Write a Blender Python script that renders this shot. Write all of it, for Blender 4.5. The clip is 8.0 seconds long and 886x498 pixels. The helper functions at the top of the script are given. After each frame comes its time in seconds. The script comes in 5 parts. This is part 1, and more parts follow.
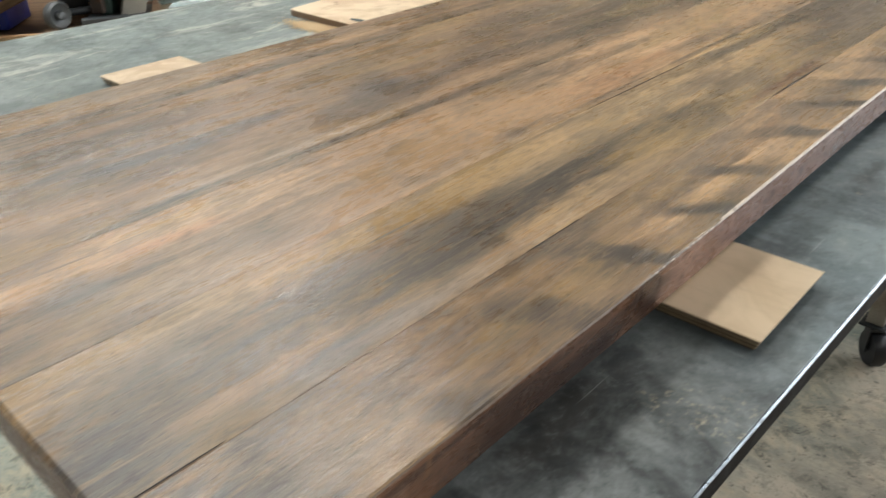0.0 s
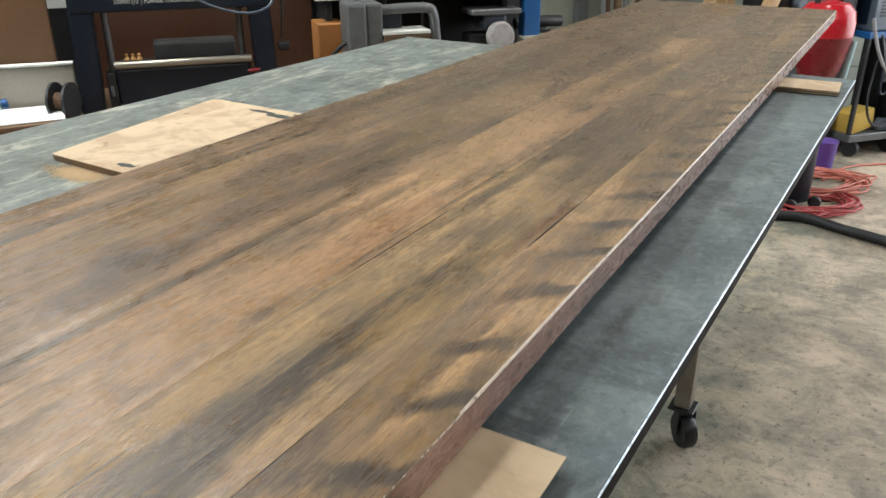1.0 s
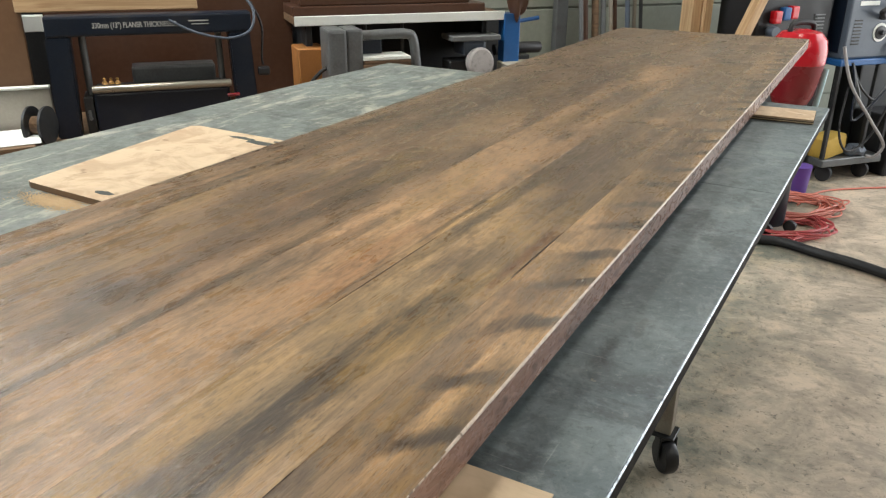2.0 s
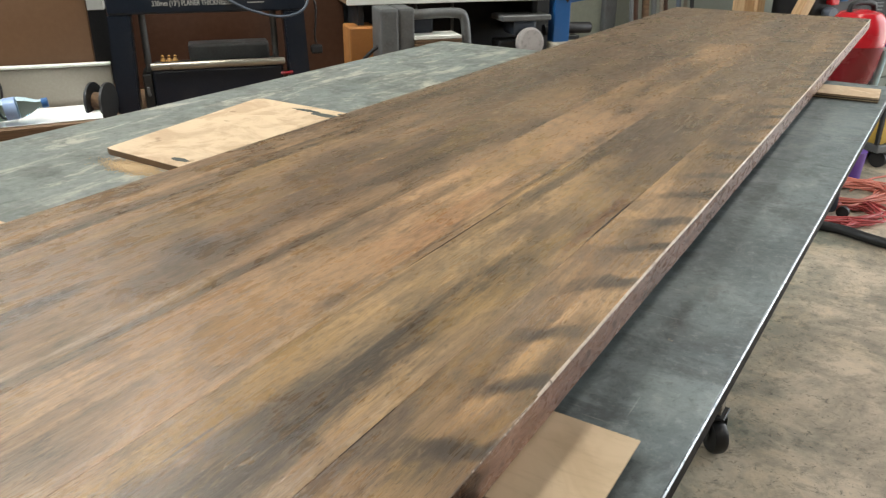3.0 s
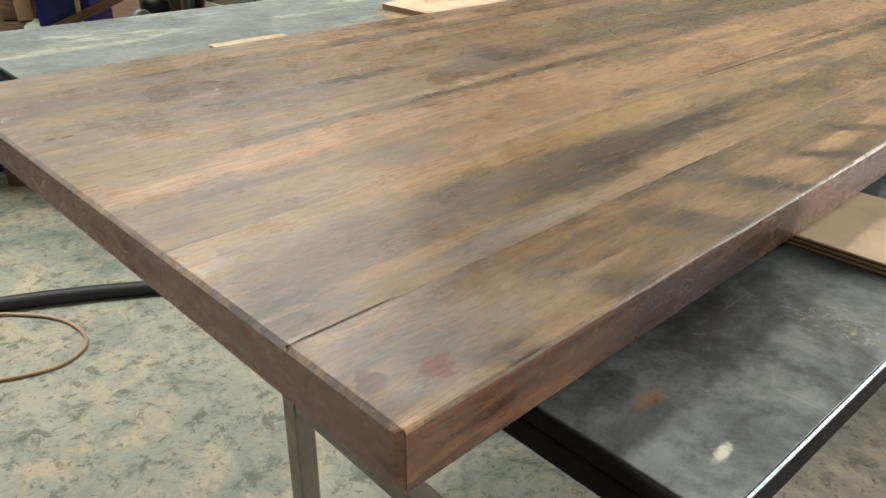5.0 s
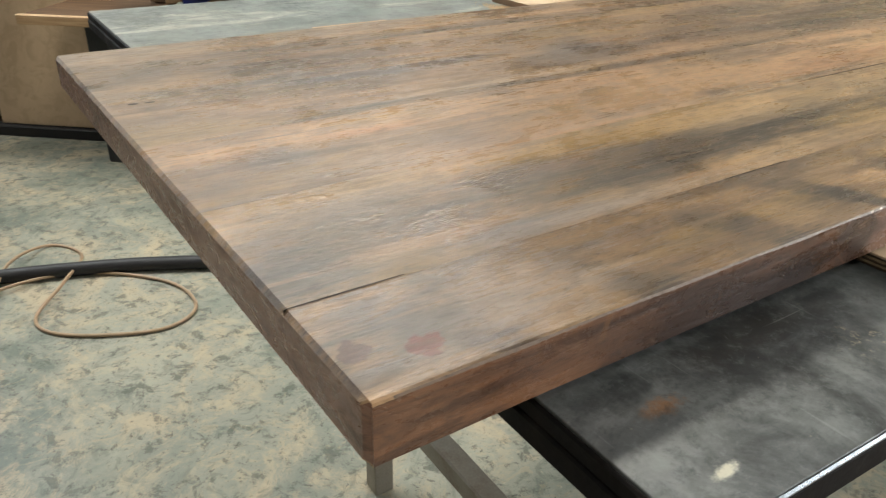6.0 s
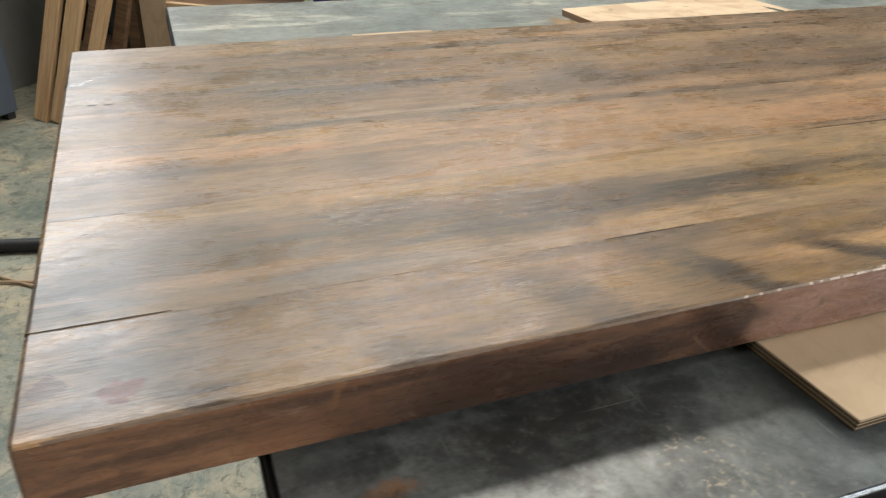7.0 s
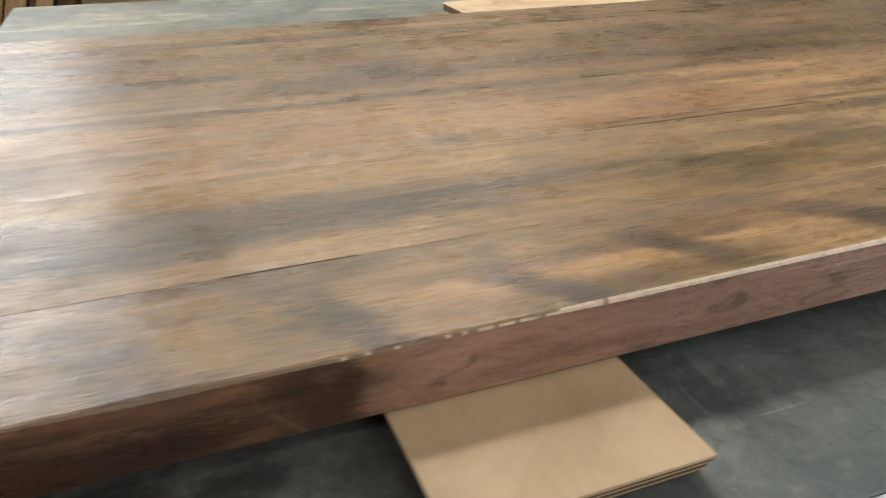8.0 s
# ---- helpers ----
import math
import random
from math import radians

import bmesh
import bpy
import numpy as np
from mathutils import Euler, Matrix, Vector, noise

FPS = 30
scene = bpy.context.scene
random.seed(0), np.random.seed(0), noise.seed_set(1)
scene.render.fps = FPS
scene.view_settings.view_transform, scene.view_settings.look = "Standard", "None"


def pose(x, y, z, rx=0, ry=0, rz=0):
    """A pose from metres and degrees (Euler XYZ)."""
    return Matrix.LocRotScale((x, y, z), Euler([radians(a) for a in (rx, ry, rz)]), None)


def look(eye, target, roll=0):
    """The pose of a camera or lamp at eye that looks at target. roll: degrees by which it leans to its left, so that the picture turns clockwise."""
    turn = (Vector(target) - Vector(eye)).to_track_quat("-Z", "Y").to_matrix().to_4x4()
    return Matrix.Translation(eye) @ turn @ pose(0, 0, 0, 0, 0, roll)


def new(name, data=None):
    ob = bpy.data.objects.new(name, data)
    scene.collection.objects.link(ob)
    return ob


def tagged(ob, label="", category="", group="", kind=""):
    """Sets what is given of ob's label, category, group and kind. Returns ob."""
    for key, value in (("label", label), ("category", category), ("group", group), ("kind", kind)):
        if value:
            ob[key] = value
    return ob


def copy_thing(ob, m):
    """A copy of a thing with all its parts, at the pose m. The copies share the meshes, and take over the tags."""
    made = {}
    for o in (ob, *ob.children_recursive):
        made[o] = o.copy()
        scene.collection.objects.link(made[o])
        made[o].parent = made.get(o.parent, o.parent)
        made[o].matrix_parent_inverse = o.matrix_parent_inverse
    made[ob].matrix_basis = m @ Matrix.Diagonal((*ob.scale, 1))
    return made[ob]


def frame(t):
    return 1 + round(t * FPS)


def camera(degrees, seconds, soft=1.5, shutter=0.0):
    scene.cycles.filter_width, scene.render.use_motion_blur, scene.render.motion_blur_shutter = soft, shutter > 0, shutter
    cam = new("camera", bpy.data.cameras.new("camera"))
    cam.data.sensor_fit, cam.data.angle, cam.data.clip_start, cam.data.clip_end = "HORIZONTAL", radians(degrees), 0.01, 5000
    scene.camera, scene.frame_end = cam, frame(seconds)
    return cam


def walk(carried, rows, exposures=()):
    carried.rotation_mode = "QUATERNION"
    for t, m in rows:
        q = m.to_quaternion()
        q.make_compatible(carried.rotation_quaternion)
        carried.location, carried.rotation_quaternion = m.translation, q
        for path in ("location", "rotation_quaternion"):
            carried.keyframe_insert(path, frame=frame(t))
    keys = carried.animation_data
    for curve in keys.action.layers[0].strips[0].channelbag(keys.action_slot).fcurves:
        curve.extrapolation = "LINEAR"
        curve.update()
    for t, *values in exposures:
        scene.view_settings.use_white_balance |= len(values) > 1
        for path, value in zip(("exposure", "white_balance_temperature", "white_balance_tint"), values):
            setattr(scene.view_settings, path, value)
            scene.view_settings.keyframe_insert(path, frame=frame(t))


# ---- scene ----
cam = camera(59.9, 8.0, soft=1.2, shutter=0.25)
PATH = [
    (0, (0.174, -0.059, 1.145), (-1.01, 1.202, 0.142), -1.3),
    (0.5, (0.19, -0.001, 1.175), (-0.845, 1.45, 0.267), -0.6),
    (1, (0.198, 0.042, 1.2), (-0.727, 1.615, 0.382), -0.2),
    (1.2, (0.198, 0.051, 1.206), (-0.702, 1.653, 0.416), -0.0),
    (2.3, (0.186, 0.037, 1.206), (-0.703, 1.657, 0.442), 0.4),
    (2.5, (0.182, 0.028, 1.202), (-0.723, 1.635, 0.427), 0.3),
    (3, (0.171, 0.003, 1.193), (-0.793, 1.562, 0.392), 0.2),
    (3.5, (0.161, -0.029, 1.177), (-0.889, 1.455, 0.343), 0.0),
    (4, (0.157, -0.073, 1.161), (-0.991, 1.321, 0.301), -0.1),
    (4.5, (0.158, -0.117, 1.12), (-1.063, 1.197, 0.236), 0.3),
    (4.9, (0.159, -0.139, 1.09), (-1.103, 1.117, 0.179), 0.5),
    (5, (0.161, -0.135, 1.079), (-1.127, 1.099, 0.174), 0.5),
    (5.2, (0.161, -0.145, 1.068), (-1.149, 1.068, 0.168), 0.8),
    (6.3, (0.206, -0.055, 1.07), (-1.34, 0.818, 0.149), 0.8),
    (6.5, (0.217, -0.022, 1.073), (-1.367, 0.774, 0.147), 0.9),
    (6.8, (0.23, 0.026, 1.08), (-1.399, 0.737, 0.164), 1.8),
    (7, (0.238, 0.062, 1.083), (-1.409, 0.726, 0.164), 1.5),
    (7.3, (0.244, 0.13, 1.076), (-1.443, 0.716, 0.176), 1.0),
    (7.5, (0.248, 0.164, 1.074), (-1.442, 0.745, 0.176), 0.9),
    (7.7, (0.243, 0.198, 1.068), (-1.441, 0.804, 0.175), 0.8),
    (8, (0.22, 0.262, 1.057), (-1.431, 0.928, 0.146), 0.5),
]
walk(cam, [(t, look(eye, target, roll)) for t, eye, target, roll in PATH],
     [(0.0, 0.05, 6350, 8), (1.0, -0.05, 6400, 8), (2.5, -0.05, 6700, 9), (3.5, -0.02, 6700, 8), (4.5, 0.05, 6550, 8), (5.0, 0.15, 6700, 8), (6.5, 0.09, 6700, 10), (7.3, -0.1, 6850, 11), (8.0, -0.22, 7250, 12)])

# ---- light ----
world = bpy.data.worlds.new("sky")
scene.world = world
world.use_nodes = True
wn = world.node_tree.nodes
sky = wn.new("ShaderNodeTexSky")
sky.sky_type, sky.sun_disc, sky.sun_elevation, sky.sun_rotation = "NISHITA", False, radians(40), radians(200)
wn["Background"].inputs["Strength"].default_value = 0.12
world.node_tree.links.new(sky.outputs[0], wn["Background"].inputs["Color"])

# the room stands turned against the workbench: a runs along its back wall, d towards it
ROOM = Matrix.Translation((0.18, 0.03, 0)) @ Matrix.Rotation(radians(48.7), 4, "Z")
CEILING = 5.7


def area_lamp(name, m, sx, sy, power, colour):
    data = bpy.data.lights.new(name, "AREA")
    data.shape, data.size, data.size_y, data.energy, data.color = "RECTANGLE", sx, sy, power, colour
    ob = new(name, data)
    ob.matrix_world = m
    return ob


# daylight through the tall openings in the two side walls, and the hung fluorescent battens
A0, A1 = -3.14, 4.9
WEST_D, WEST_Z = (1.8, 3.5), (2.3, 5.2)
EAST_D, EAST_Z = (0.0, 3.0), (0.3, 3.4)
area_lamp("daylight_west", ROOM @ pose(A0 - 0.1, sum(WEST_D) / 2, sum(WEST_Z) / 2, 0, -90, 0), WEST_Z[1] - WEST_Z[0], WEST_D[1] - WEST_D[0], 205, (0.87, 0.945, 1.0))
area_lamp("daylight_east", ROOM @ pose(A1 + 0.1, sum(EAST_D) / 2, sum(EAST_Z) / 2, 0, 90, 0), EAST_Z[1] - EAST_Z[0], EAST_D[1] - EAST_D[0], 145, (0.96, 0.98, 1.0))
LAMP_Z = 3.0
# first one inferred from sheen and shadow; the rest are unseen lamps added as fill
BATTENS = [(-0.5, 2.3, 54), (2.2, 2.3, 20), (-0.2, -1.6, 14), (2.4, -0.9, 22), (-2.3, 1.7, 10)]
for a, d, power in BATTENS:
    area_lamp("unseen_batten_light", ROOM @ pose(a, d, LAMP_Z - 0.15, 0, 0, 41.3), 1.4, 0.42, power, (1.0, 0.96, 0.89))


# ---- materials ----
class Nodes:
    """A node tree, written short."""

    def __init__(self, name):
        self.mat = bpy.data.materials.new(name)
        self.mat.use_nodes = True
        self.tree = self.mat.node_tree
        self.bsdf = self.tree.nodes["Principled BSDF"]

    def node(self, kind):
        return self.tree.nodes.new(kind)

    def link(self, a, b):
        self.tree.links.new(a, b)

    def feed(self, socket, value):
        if isinstance(value, bpy.types.NodeSocket):
            self.link(value, socket)
        else:
            socket.default_value = (*value, 1.0) if isinstance(value, (tuple, list)) and len(value) == 3 and socket.type == "RGBA" else value

    def place(self, local=False):
        if local:
            return self.node("ShaderNodeTexCoord").outputs["Object"]
        return self.node("ShaderNodeNewGeometry").outputs["Position"]

    def scaled(self, v, s, rot=0.0, shift=(0, 0, 0)):
        n = self.node("ShaderNodeMapping")
        n.inputs["Scale"].default_value, n.inputs["Rotation"].default_value[2], n.inputs["Location"].default_value = s, rot, shift
        self.link(v, n.inputs["Vector"])
        return n.outputs[0]

    def noise(self, v, scale=1.0, detail=4.0, rough=0.55, distort=0.0):
        n = self.node("ShaderNodeTexNoise")
        n.inputs["Scale"].default_value, n.inputs["Detail"].default_value, n.inputs["Roughness"].default_value, n.inputs["Distortion"].default_value = scale, detail, rough, distort
        self.link(v, n.inputs["Vector"])
        return n.outputs["Fac"]

    def ramp(self, value, lo, hi, a=0.0, b=1.0):
        n = self.node("ShaderNodeMapRange")
        n.interpolation_type = "SMOOTHSTEP"
        for key, x in (("From Min", lo), ("From Max", hi), ("To Min", a), ("To Max", b)):
            n.inputs[key].default_value = x
        self.link(value, n.inputs["Value"])
        return n.outputs["Result"]

    def math(self, op, a, b=0.0):
        n = self.node("ShaderNodeMath")
        n.operation = op
        self.feed(n.inputs[0], a)
        self.feed(n.inputs[1], b)
        return n.outputs[0]

    def mix(self, fac, a, b, blend="MIX"):
        n = self.node("ShaderNodeMix")
        n.data_type, n.blend_type = "RGBA", blend
        self.feed(n.inputs[0], fac)
        self.feed(n.inputs[6], a)
        self.feed(n.inputs[7], b)
        return n.outputs[2]

    def bump(self, height, strength, distance):
        n = self.node("ShaderNodeBump")
        n.inputs["Strength"].default_value, n.inputs["Distance"].default_value = strength, distance
        self.link(height, n.inputs["Height"])
        self.link(n.outputs[0], self.bsdf.inputs["Normal"])

    def done(self, colour=None, rough=None, metal=None, spec=None):
        for key, value in (("Base Color", colour), ("Roughness", rough), ("Metallic", metal), ("Specular IOR Level", spec)):
            if value is not None:
                self.feed(self.bsdf.inputs[key], value)
        return self.mat


def paint(name, colour, rough=0.5, metal=0.0, wear=0.25, grime=(0.08, 0.07, 0.06), scale=9.0):
    """A painted, moulded or bare surface with grime at two scales and faint relief."""
    n = Nodes(name)
    p = n.place()
    big, fine = n.noise(p, scale, 5, 0.6), n.noise(p, scale * 14, 3, 0.6)
    c = n.mix(n.ramp(big, 0.5, 0.78, 0, wear), colour, grime)
    c = n.mix(n.ramp(fine, 0.35, 0.75, 0, wear * 0.5), c, tuple(min(1, x * 1.5 + 0.02) for x in colour))
    n.bump(fine, 0.12, 0.001)
    return n.done(c, n.ramp(big, 0.3, 0.7, rough - 0.08, rough + 0.12), metal)


def timber(name, light, dark, along=(1, 0, 0), rough=0.6, size=1.0):
    """Sawn timber; along names the axis of the grain in the world."""
    n = Nodes(name)
    s = tuple(4 * size if k else 70 * size for k in along)
    p = n.scaled(n.place(True), s)
    grain, broad = n.noise(p, 1.0, 5, 0.6, 0.6), n.noise(n.scaled(n.place(True), tuple(x * 0.12 for x in s)), 1.0, 3, 0.5)
    c = n.mix(n.ramp(grain, 0.3, 0.72), light, dark)
    c = n.mix(n.ramp(broad, 0.4, 0.75, 0, 0.45), c, tuple(x * 0.6 for x in dark))
    n.bump(grain, 0.25, 0.001)
    return n.done(c, rough)


def slab_wood(name, base, seed, ripple=0.0, spots=(), dull=0.0):
    """Old hardwood, stained and oiled: long soft streaks along the board, single stains, fibres, pores and a few open checks.
    base: the board's own colour; dull: browner towards its far end; spots: (x, y, half width, half length, colour, strength)."""
    n = Nodes(name)
    p = n.place()
    off = (seed * 3.1, seed * 7.7, 0)
    flip = (off[1] + 3, off[0] + 5, 0)
    deep, pale = tuple(x * k for x, k in zip(base, (0.3, 0.3, 0.33))), tuple(x * k for x, k in zip(base, (1.72, 1.68, 1.58)))
    split = n.node("ShaderNodeSeparateXYZ")
    n.link(p, split.inputs[0])
    # growth rings: long streaks that wander a little across the board
    streak = n.noise(n.scaled(p, (38, 1.7, 30), 0.012, off), 1.0, 7, 0.62, 0.5)
    broad = n.noise(n.scaled(p, (15, 1.9, 10), -0.02, flip), 1.0, 4, 0.55, 0.4)
    thread = n.noise(n.scaled(p, (135, 3.6, 80), 0.01, off), 1.0, 5, 0.62, 0.4)
    patch = n.noise(n.scaled(p, (17, 8.5, 10), 0.1, flip), 1.0, 6, 0.62, 0.5)
    hue = n.noise(n.scaled(p, (20, 4.2, 5), 0, (off[1] + 4, off[0], 0)), 1.0, 4, 0.6, 0.5)
    mottle = n.noise(n.scaled(p, (95, 34, 60), 0.12, off), 1.0, 5, 0.68, 0.3)
    fine = n.noise(n.scaled(p, (480, 26, 300), 0.015, off), 1.0, 5, 0.75)
    pores = n.noise(n.scaled(p, (700, 110, 500), 0.05, off), 1.0, 3, 0.6)
    check = n.noise(n.scaled(p, (150, 5.0, 100), 0.015, flip), 1.0, 3, 0.5)
    c = n.mix(n.ramp(streak, 0.36, 0.62), tuple(x * 0.8 for x in base), pale)
    c = n.mix(n.ramp(broad, 0.45, 0.64, 0, 0.8), c, deep)
    c = n.mix(n.ramp(patch, 0.48, 0.68, 0, 0.72), c, (0.13, 0.096, 0.068))
    c = n.mix(n.ramp(patch, 0.46, 0.3, 0, 0.4), c, pale)
    c = n.mix(n.ramp(hue, 0.5, 0.68, 0, 0.5), c, (0.38, 0.235, 0.08))
    c = n.mix(n.ramp(hue, 0.48, 0.34, 0, 0.42), c, (0.43, 0.245, 0.128))
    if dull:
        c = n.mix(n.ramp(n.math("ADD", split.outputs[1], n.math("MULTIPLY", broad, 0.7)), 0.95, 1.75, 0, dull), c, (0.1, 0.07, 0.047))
    if ripple:
        run = n.math("SUBTRACT", split.outputs[1], n.math("MULTIPLY", split.outputs[0], 0.7))
        bend = n.ramp(n.noise(n.scaled(p, (16, 7, 1), 0, off), 1.0, 4, 0.6), 0.2, 0.8, -0.019, 0.019)
        wave = n.math("COSINE", n.math("MULTIPLY", n.math("SUBTRACT", n.math("ADD", run, bend), 0.244), 2 * math.pi / 0.0885))
        patchy = n.ramp(n.noise(n.scaled(p, (16, 9, 1), 0, (1, 2, 0)), 1.0, 3), 0.32, 0.52, 0.6, 1)
        near_edge = n.ramp(split.outputs[0], -0.066, -0.028, 0.12, 1)
        c = n.mix(n.math("MULTIPLY", n.math("MULTIPLY", n.ramp(wave, 0.2, 1.0), patchy), n.math("MULTIPLY", near_edge, ripple)), c, (0.05, 0.037, 0.03))
    wob = n.ramp(n.noise(n.scaled(p, (46, 8, 10), 0.05, off), 1.0, 6, 0.68, 0.3), 0.2, 0.8, -0.85, 0.85)
    ragged = n.ramp(n.noise(n.scaled(p, (130, 110, 10), 0.4, off), 1.0, 3, 0.6), 0.25, 0.75, -0.42, 0.42)
    for x, y, w, h, colour, strength in spots:
        knot = w < 0.0115 and h < 0.02
        dx = n.math("DIVIDE", n.math("SUBTRACT", split.outputs[0], x), w)
        dy = n.math("DIVIDE", n.math("SUBTRACT", split.outputs[1], y), h)
        far = n.math("SQRT", n.math("ADD", n.math("MULTIPLY", dx, dx), n.math("MULTIPLY", dy, dy)))
        c = n.mix(n.ramp(n.math("ADD", far, ragged if knot else wob), 1.1 if knot else 1.45, 0.85 if knot else 0.15, 0, strength), c, colour)
    c = n.mix(n.ramp(thread, 0.52, 0.7, 0, 0.42), c, n.mix(0.75, c, (0.03, 0.02, 0.014)))
    c = n.mix(n.ramp(thread, 0.46, 0.3, 0, 0.25), c, (0.56, 0.37, 0.215))
    c = n.mix(n.ramp(mottle, 0.51, 0.66, 0, 0.42), c, (0.06, 0.041, 0.03))
    c = n.mix(n.ramp(mottle, 0.46, 0.3, 0, 0.3), c, (0.54, 0.36, 0.22))
    weather = n.noise(n.scaled(p, (62, 24, 40), 0.25, flip), 1.0, 7, 0.72, 0.6)
    c = n.mix(n.ramp(weather, 0.53, 0.68, 0, 0.34), c, (0.085, 0.058, 0.04))
    c = n.mix(n.ramp(weather, 0.44, 0.32, 0, 0.2), c, (0.5, 0.35, 0.21))
    c = n.mix(n.ramp(fine, 0.5, 0.66, 0, 0.34), c, (0.05, 0.036, 0.025))
    c = n.mix(n.ramp(fine, 0.47, 0.28, 0, 0.22), c, (0.52, 0.38, 0.25))
    c = n.mix(n.ramp(pores, 0.56, 0.68, 0, 0.5), c, (0.025, 0.017, 0.012))
    c = n.mix(n.ramp(check, 0.7, 0.745, 0, 0.7), c, (0.025, 0.017, 0.012))
    height = n.math("ADD", n.math("MULTIPLY", mottle, -0.9), n.math("ADD", n.math("MULTIPLY", fine, -0.7), n.math("MULTIPLY", pores, -0.6)))
    n.bump(height, 0.62, 0.0009)
    rubbed = n.noise(n.scaled(p, (15, 10, 8), 0.3, (off[1], off[0] + 3, 0)), 1.0, 5, 0.62, 0.5)
    gloss = n.math("ADD", n.math("MULTIPLY", mottle, 0.35), n.math("ADD", n.math("MULTIPLY", fine, 0.35), n.math("MULTIPLY", rubbed, 0.4)))
    # the oil lies thicker and wetter on the end finished last
    wet = n.ramp(n.math("ADD", split.outputs[1], n.math("MULTIPLY", n.math("SUBTRACT", patch, 0.5), 0.5)), 0.42, 0.12, 0.02, 0.22)
    n.link(wet, n.bsdf.inputs["Coat Weight"])
    n.bsdf.inputs["Coat Roughness"].default_value = 0.2
    n.link(n.bsdf.inputs["Normal"].links[0].from_socket, n.bsdf.inputs["Coat Normal"])
    return n.done(c, n.ramp(gloss, 0.43, 0.67, 0.17, 0.5), 0.0, 0.55)


def slab_edge(name, barky=0.93):
    """Sawn and rubbed side of the boards: pinkish brown, then a knot, dark bark and a warm brown end."""
    n = Nodes(name)
    p = n.place()
    split = n.node("ShaderNodeSeparateXYZ")
    n.link(p, split.inputs[0])
    streak = n.noise(n.scaled(p, (40, 7, 80), 0.0), 1.0, 6, 0.65, 0.6)
    blotch = n.noise(n.scaled(p, (12, 9, 30)), 1.0, 5, 0.62, 0.6)
    fleck = n.noise(n.scaled(p, (40, 38, 90)), 1.0, 6, 0.7, 0.4)
    y = n.math("ADD", split.outputs[1], n.math("MULTIPLY", n.math("SUBTRACT", blotch, 0.5), 0.1))
    c = n.mix(n.ramp(streak, 0.35, 0.68), (0.4, 0.24, 0.185), (0.25, 0.137, 0.098))
    brown = n.mix(n.ramp(streak, 0.38, 0.62), (0.085, 0.044, 0.027), (0.3, 0.15, 0.08))
    c = n.mix(n.math("MULTIPLY", n.ramp(y, 0.36, 0.29), barky), c, brown)
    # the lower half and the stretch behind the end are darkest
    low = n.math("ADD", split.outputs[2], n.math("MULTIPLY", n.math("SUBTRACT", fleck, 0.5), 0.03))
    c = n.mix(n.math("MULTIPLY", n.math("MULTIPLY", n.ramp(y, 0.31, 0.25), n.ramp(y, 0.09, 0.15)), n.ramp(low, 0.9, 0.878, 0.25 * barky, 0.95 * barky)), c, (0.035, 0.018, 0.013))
    knot = n.math("ABSOLUTE", n.math("SUBTRACT", y, 0.3))
    c = n.mix(n.ramp(knot, 0.022, 0.006, 0, 0.85 * barky), c, (0.035, 0.017, 0.013))
    # a pale curved line round the knot and one old nick
    arc = n.math("SUBTRACT", split.outputs[1], n.math("MULTIPLY", n.math("POWER", n.math("SUBTRACT", 0.9, split.outputs[2]), 2.0), 22.0))
    c = n.mix(n.math("MULTIPLY", n.ramp(n.math("ABSOLUTE", n.math("SUBTRACT", arc, 0.28)), 0.0016, 0.0006), n.ramp(split.outputs[2], 0.884, 0.88, 0, 0.45 * barky)), c, (0.3, 0.18, 0.11))
    nick = n.math("SUBTRACT", split.outputs[1], n.math("MULTIPLY", split.outputs[2], 0.3))
    c = n.mix(n.math("MULTIPLY", n.ramp(n.math("ABSOLUTE", n.math("SUBTRACT", nick, -0.153)), 0.0024, 0.001), n.ramp(split.outputs[2], 0.882, 0.886, 0, 0.5 * barky)), c, (0.3, 0.16, 0.075))
    fibre = n.noise(n.scaled(p, (300, 40, 420)), 1.0, 3, 0.6)
    c = n.mix(n.ramp(fibre, 0.52, 0.72, 0, 0.35), c, (0.1, 0.05, 0.035))
    c = n.mix(n.ramp(fleck, 0.53, 0.66, 0, 0.65), c, (0.06, 0.034, 0.025))
    c = n.mix(n.ramp(blotch, 0.55, 0.7, 0, 0.45), c, (0.08, 0.05, 0.036))
    c = n.mix(n.ramp(fleck, 0.44, 0.3, 0, 0.25), c, (0.5, 0.32, 0.22))
    n.bump(n.math("ADD", streak, n.math("MULTIPLY", fleck, 0.5)), 0.55, 0.002)
    return n.done(c, n.ramp(fleck, 0.35, 0.65, 0.2, 0.4), None, 0.75)


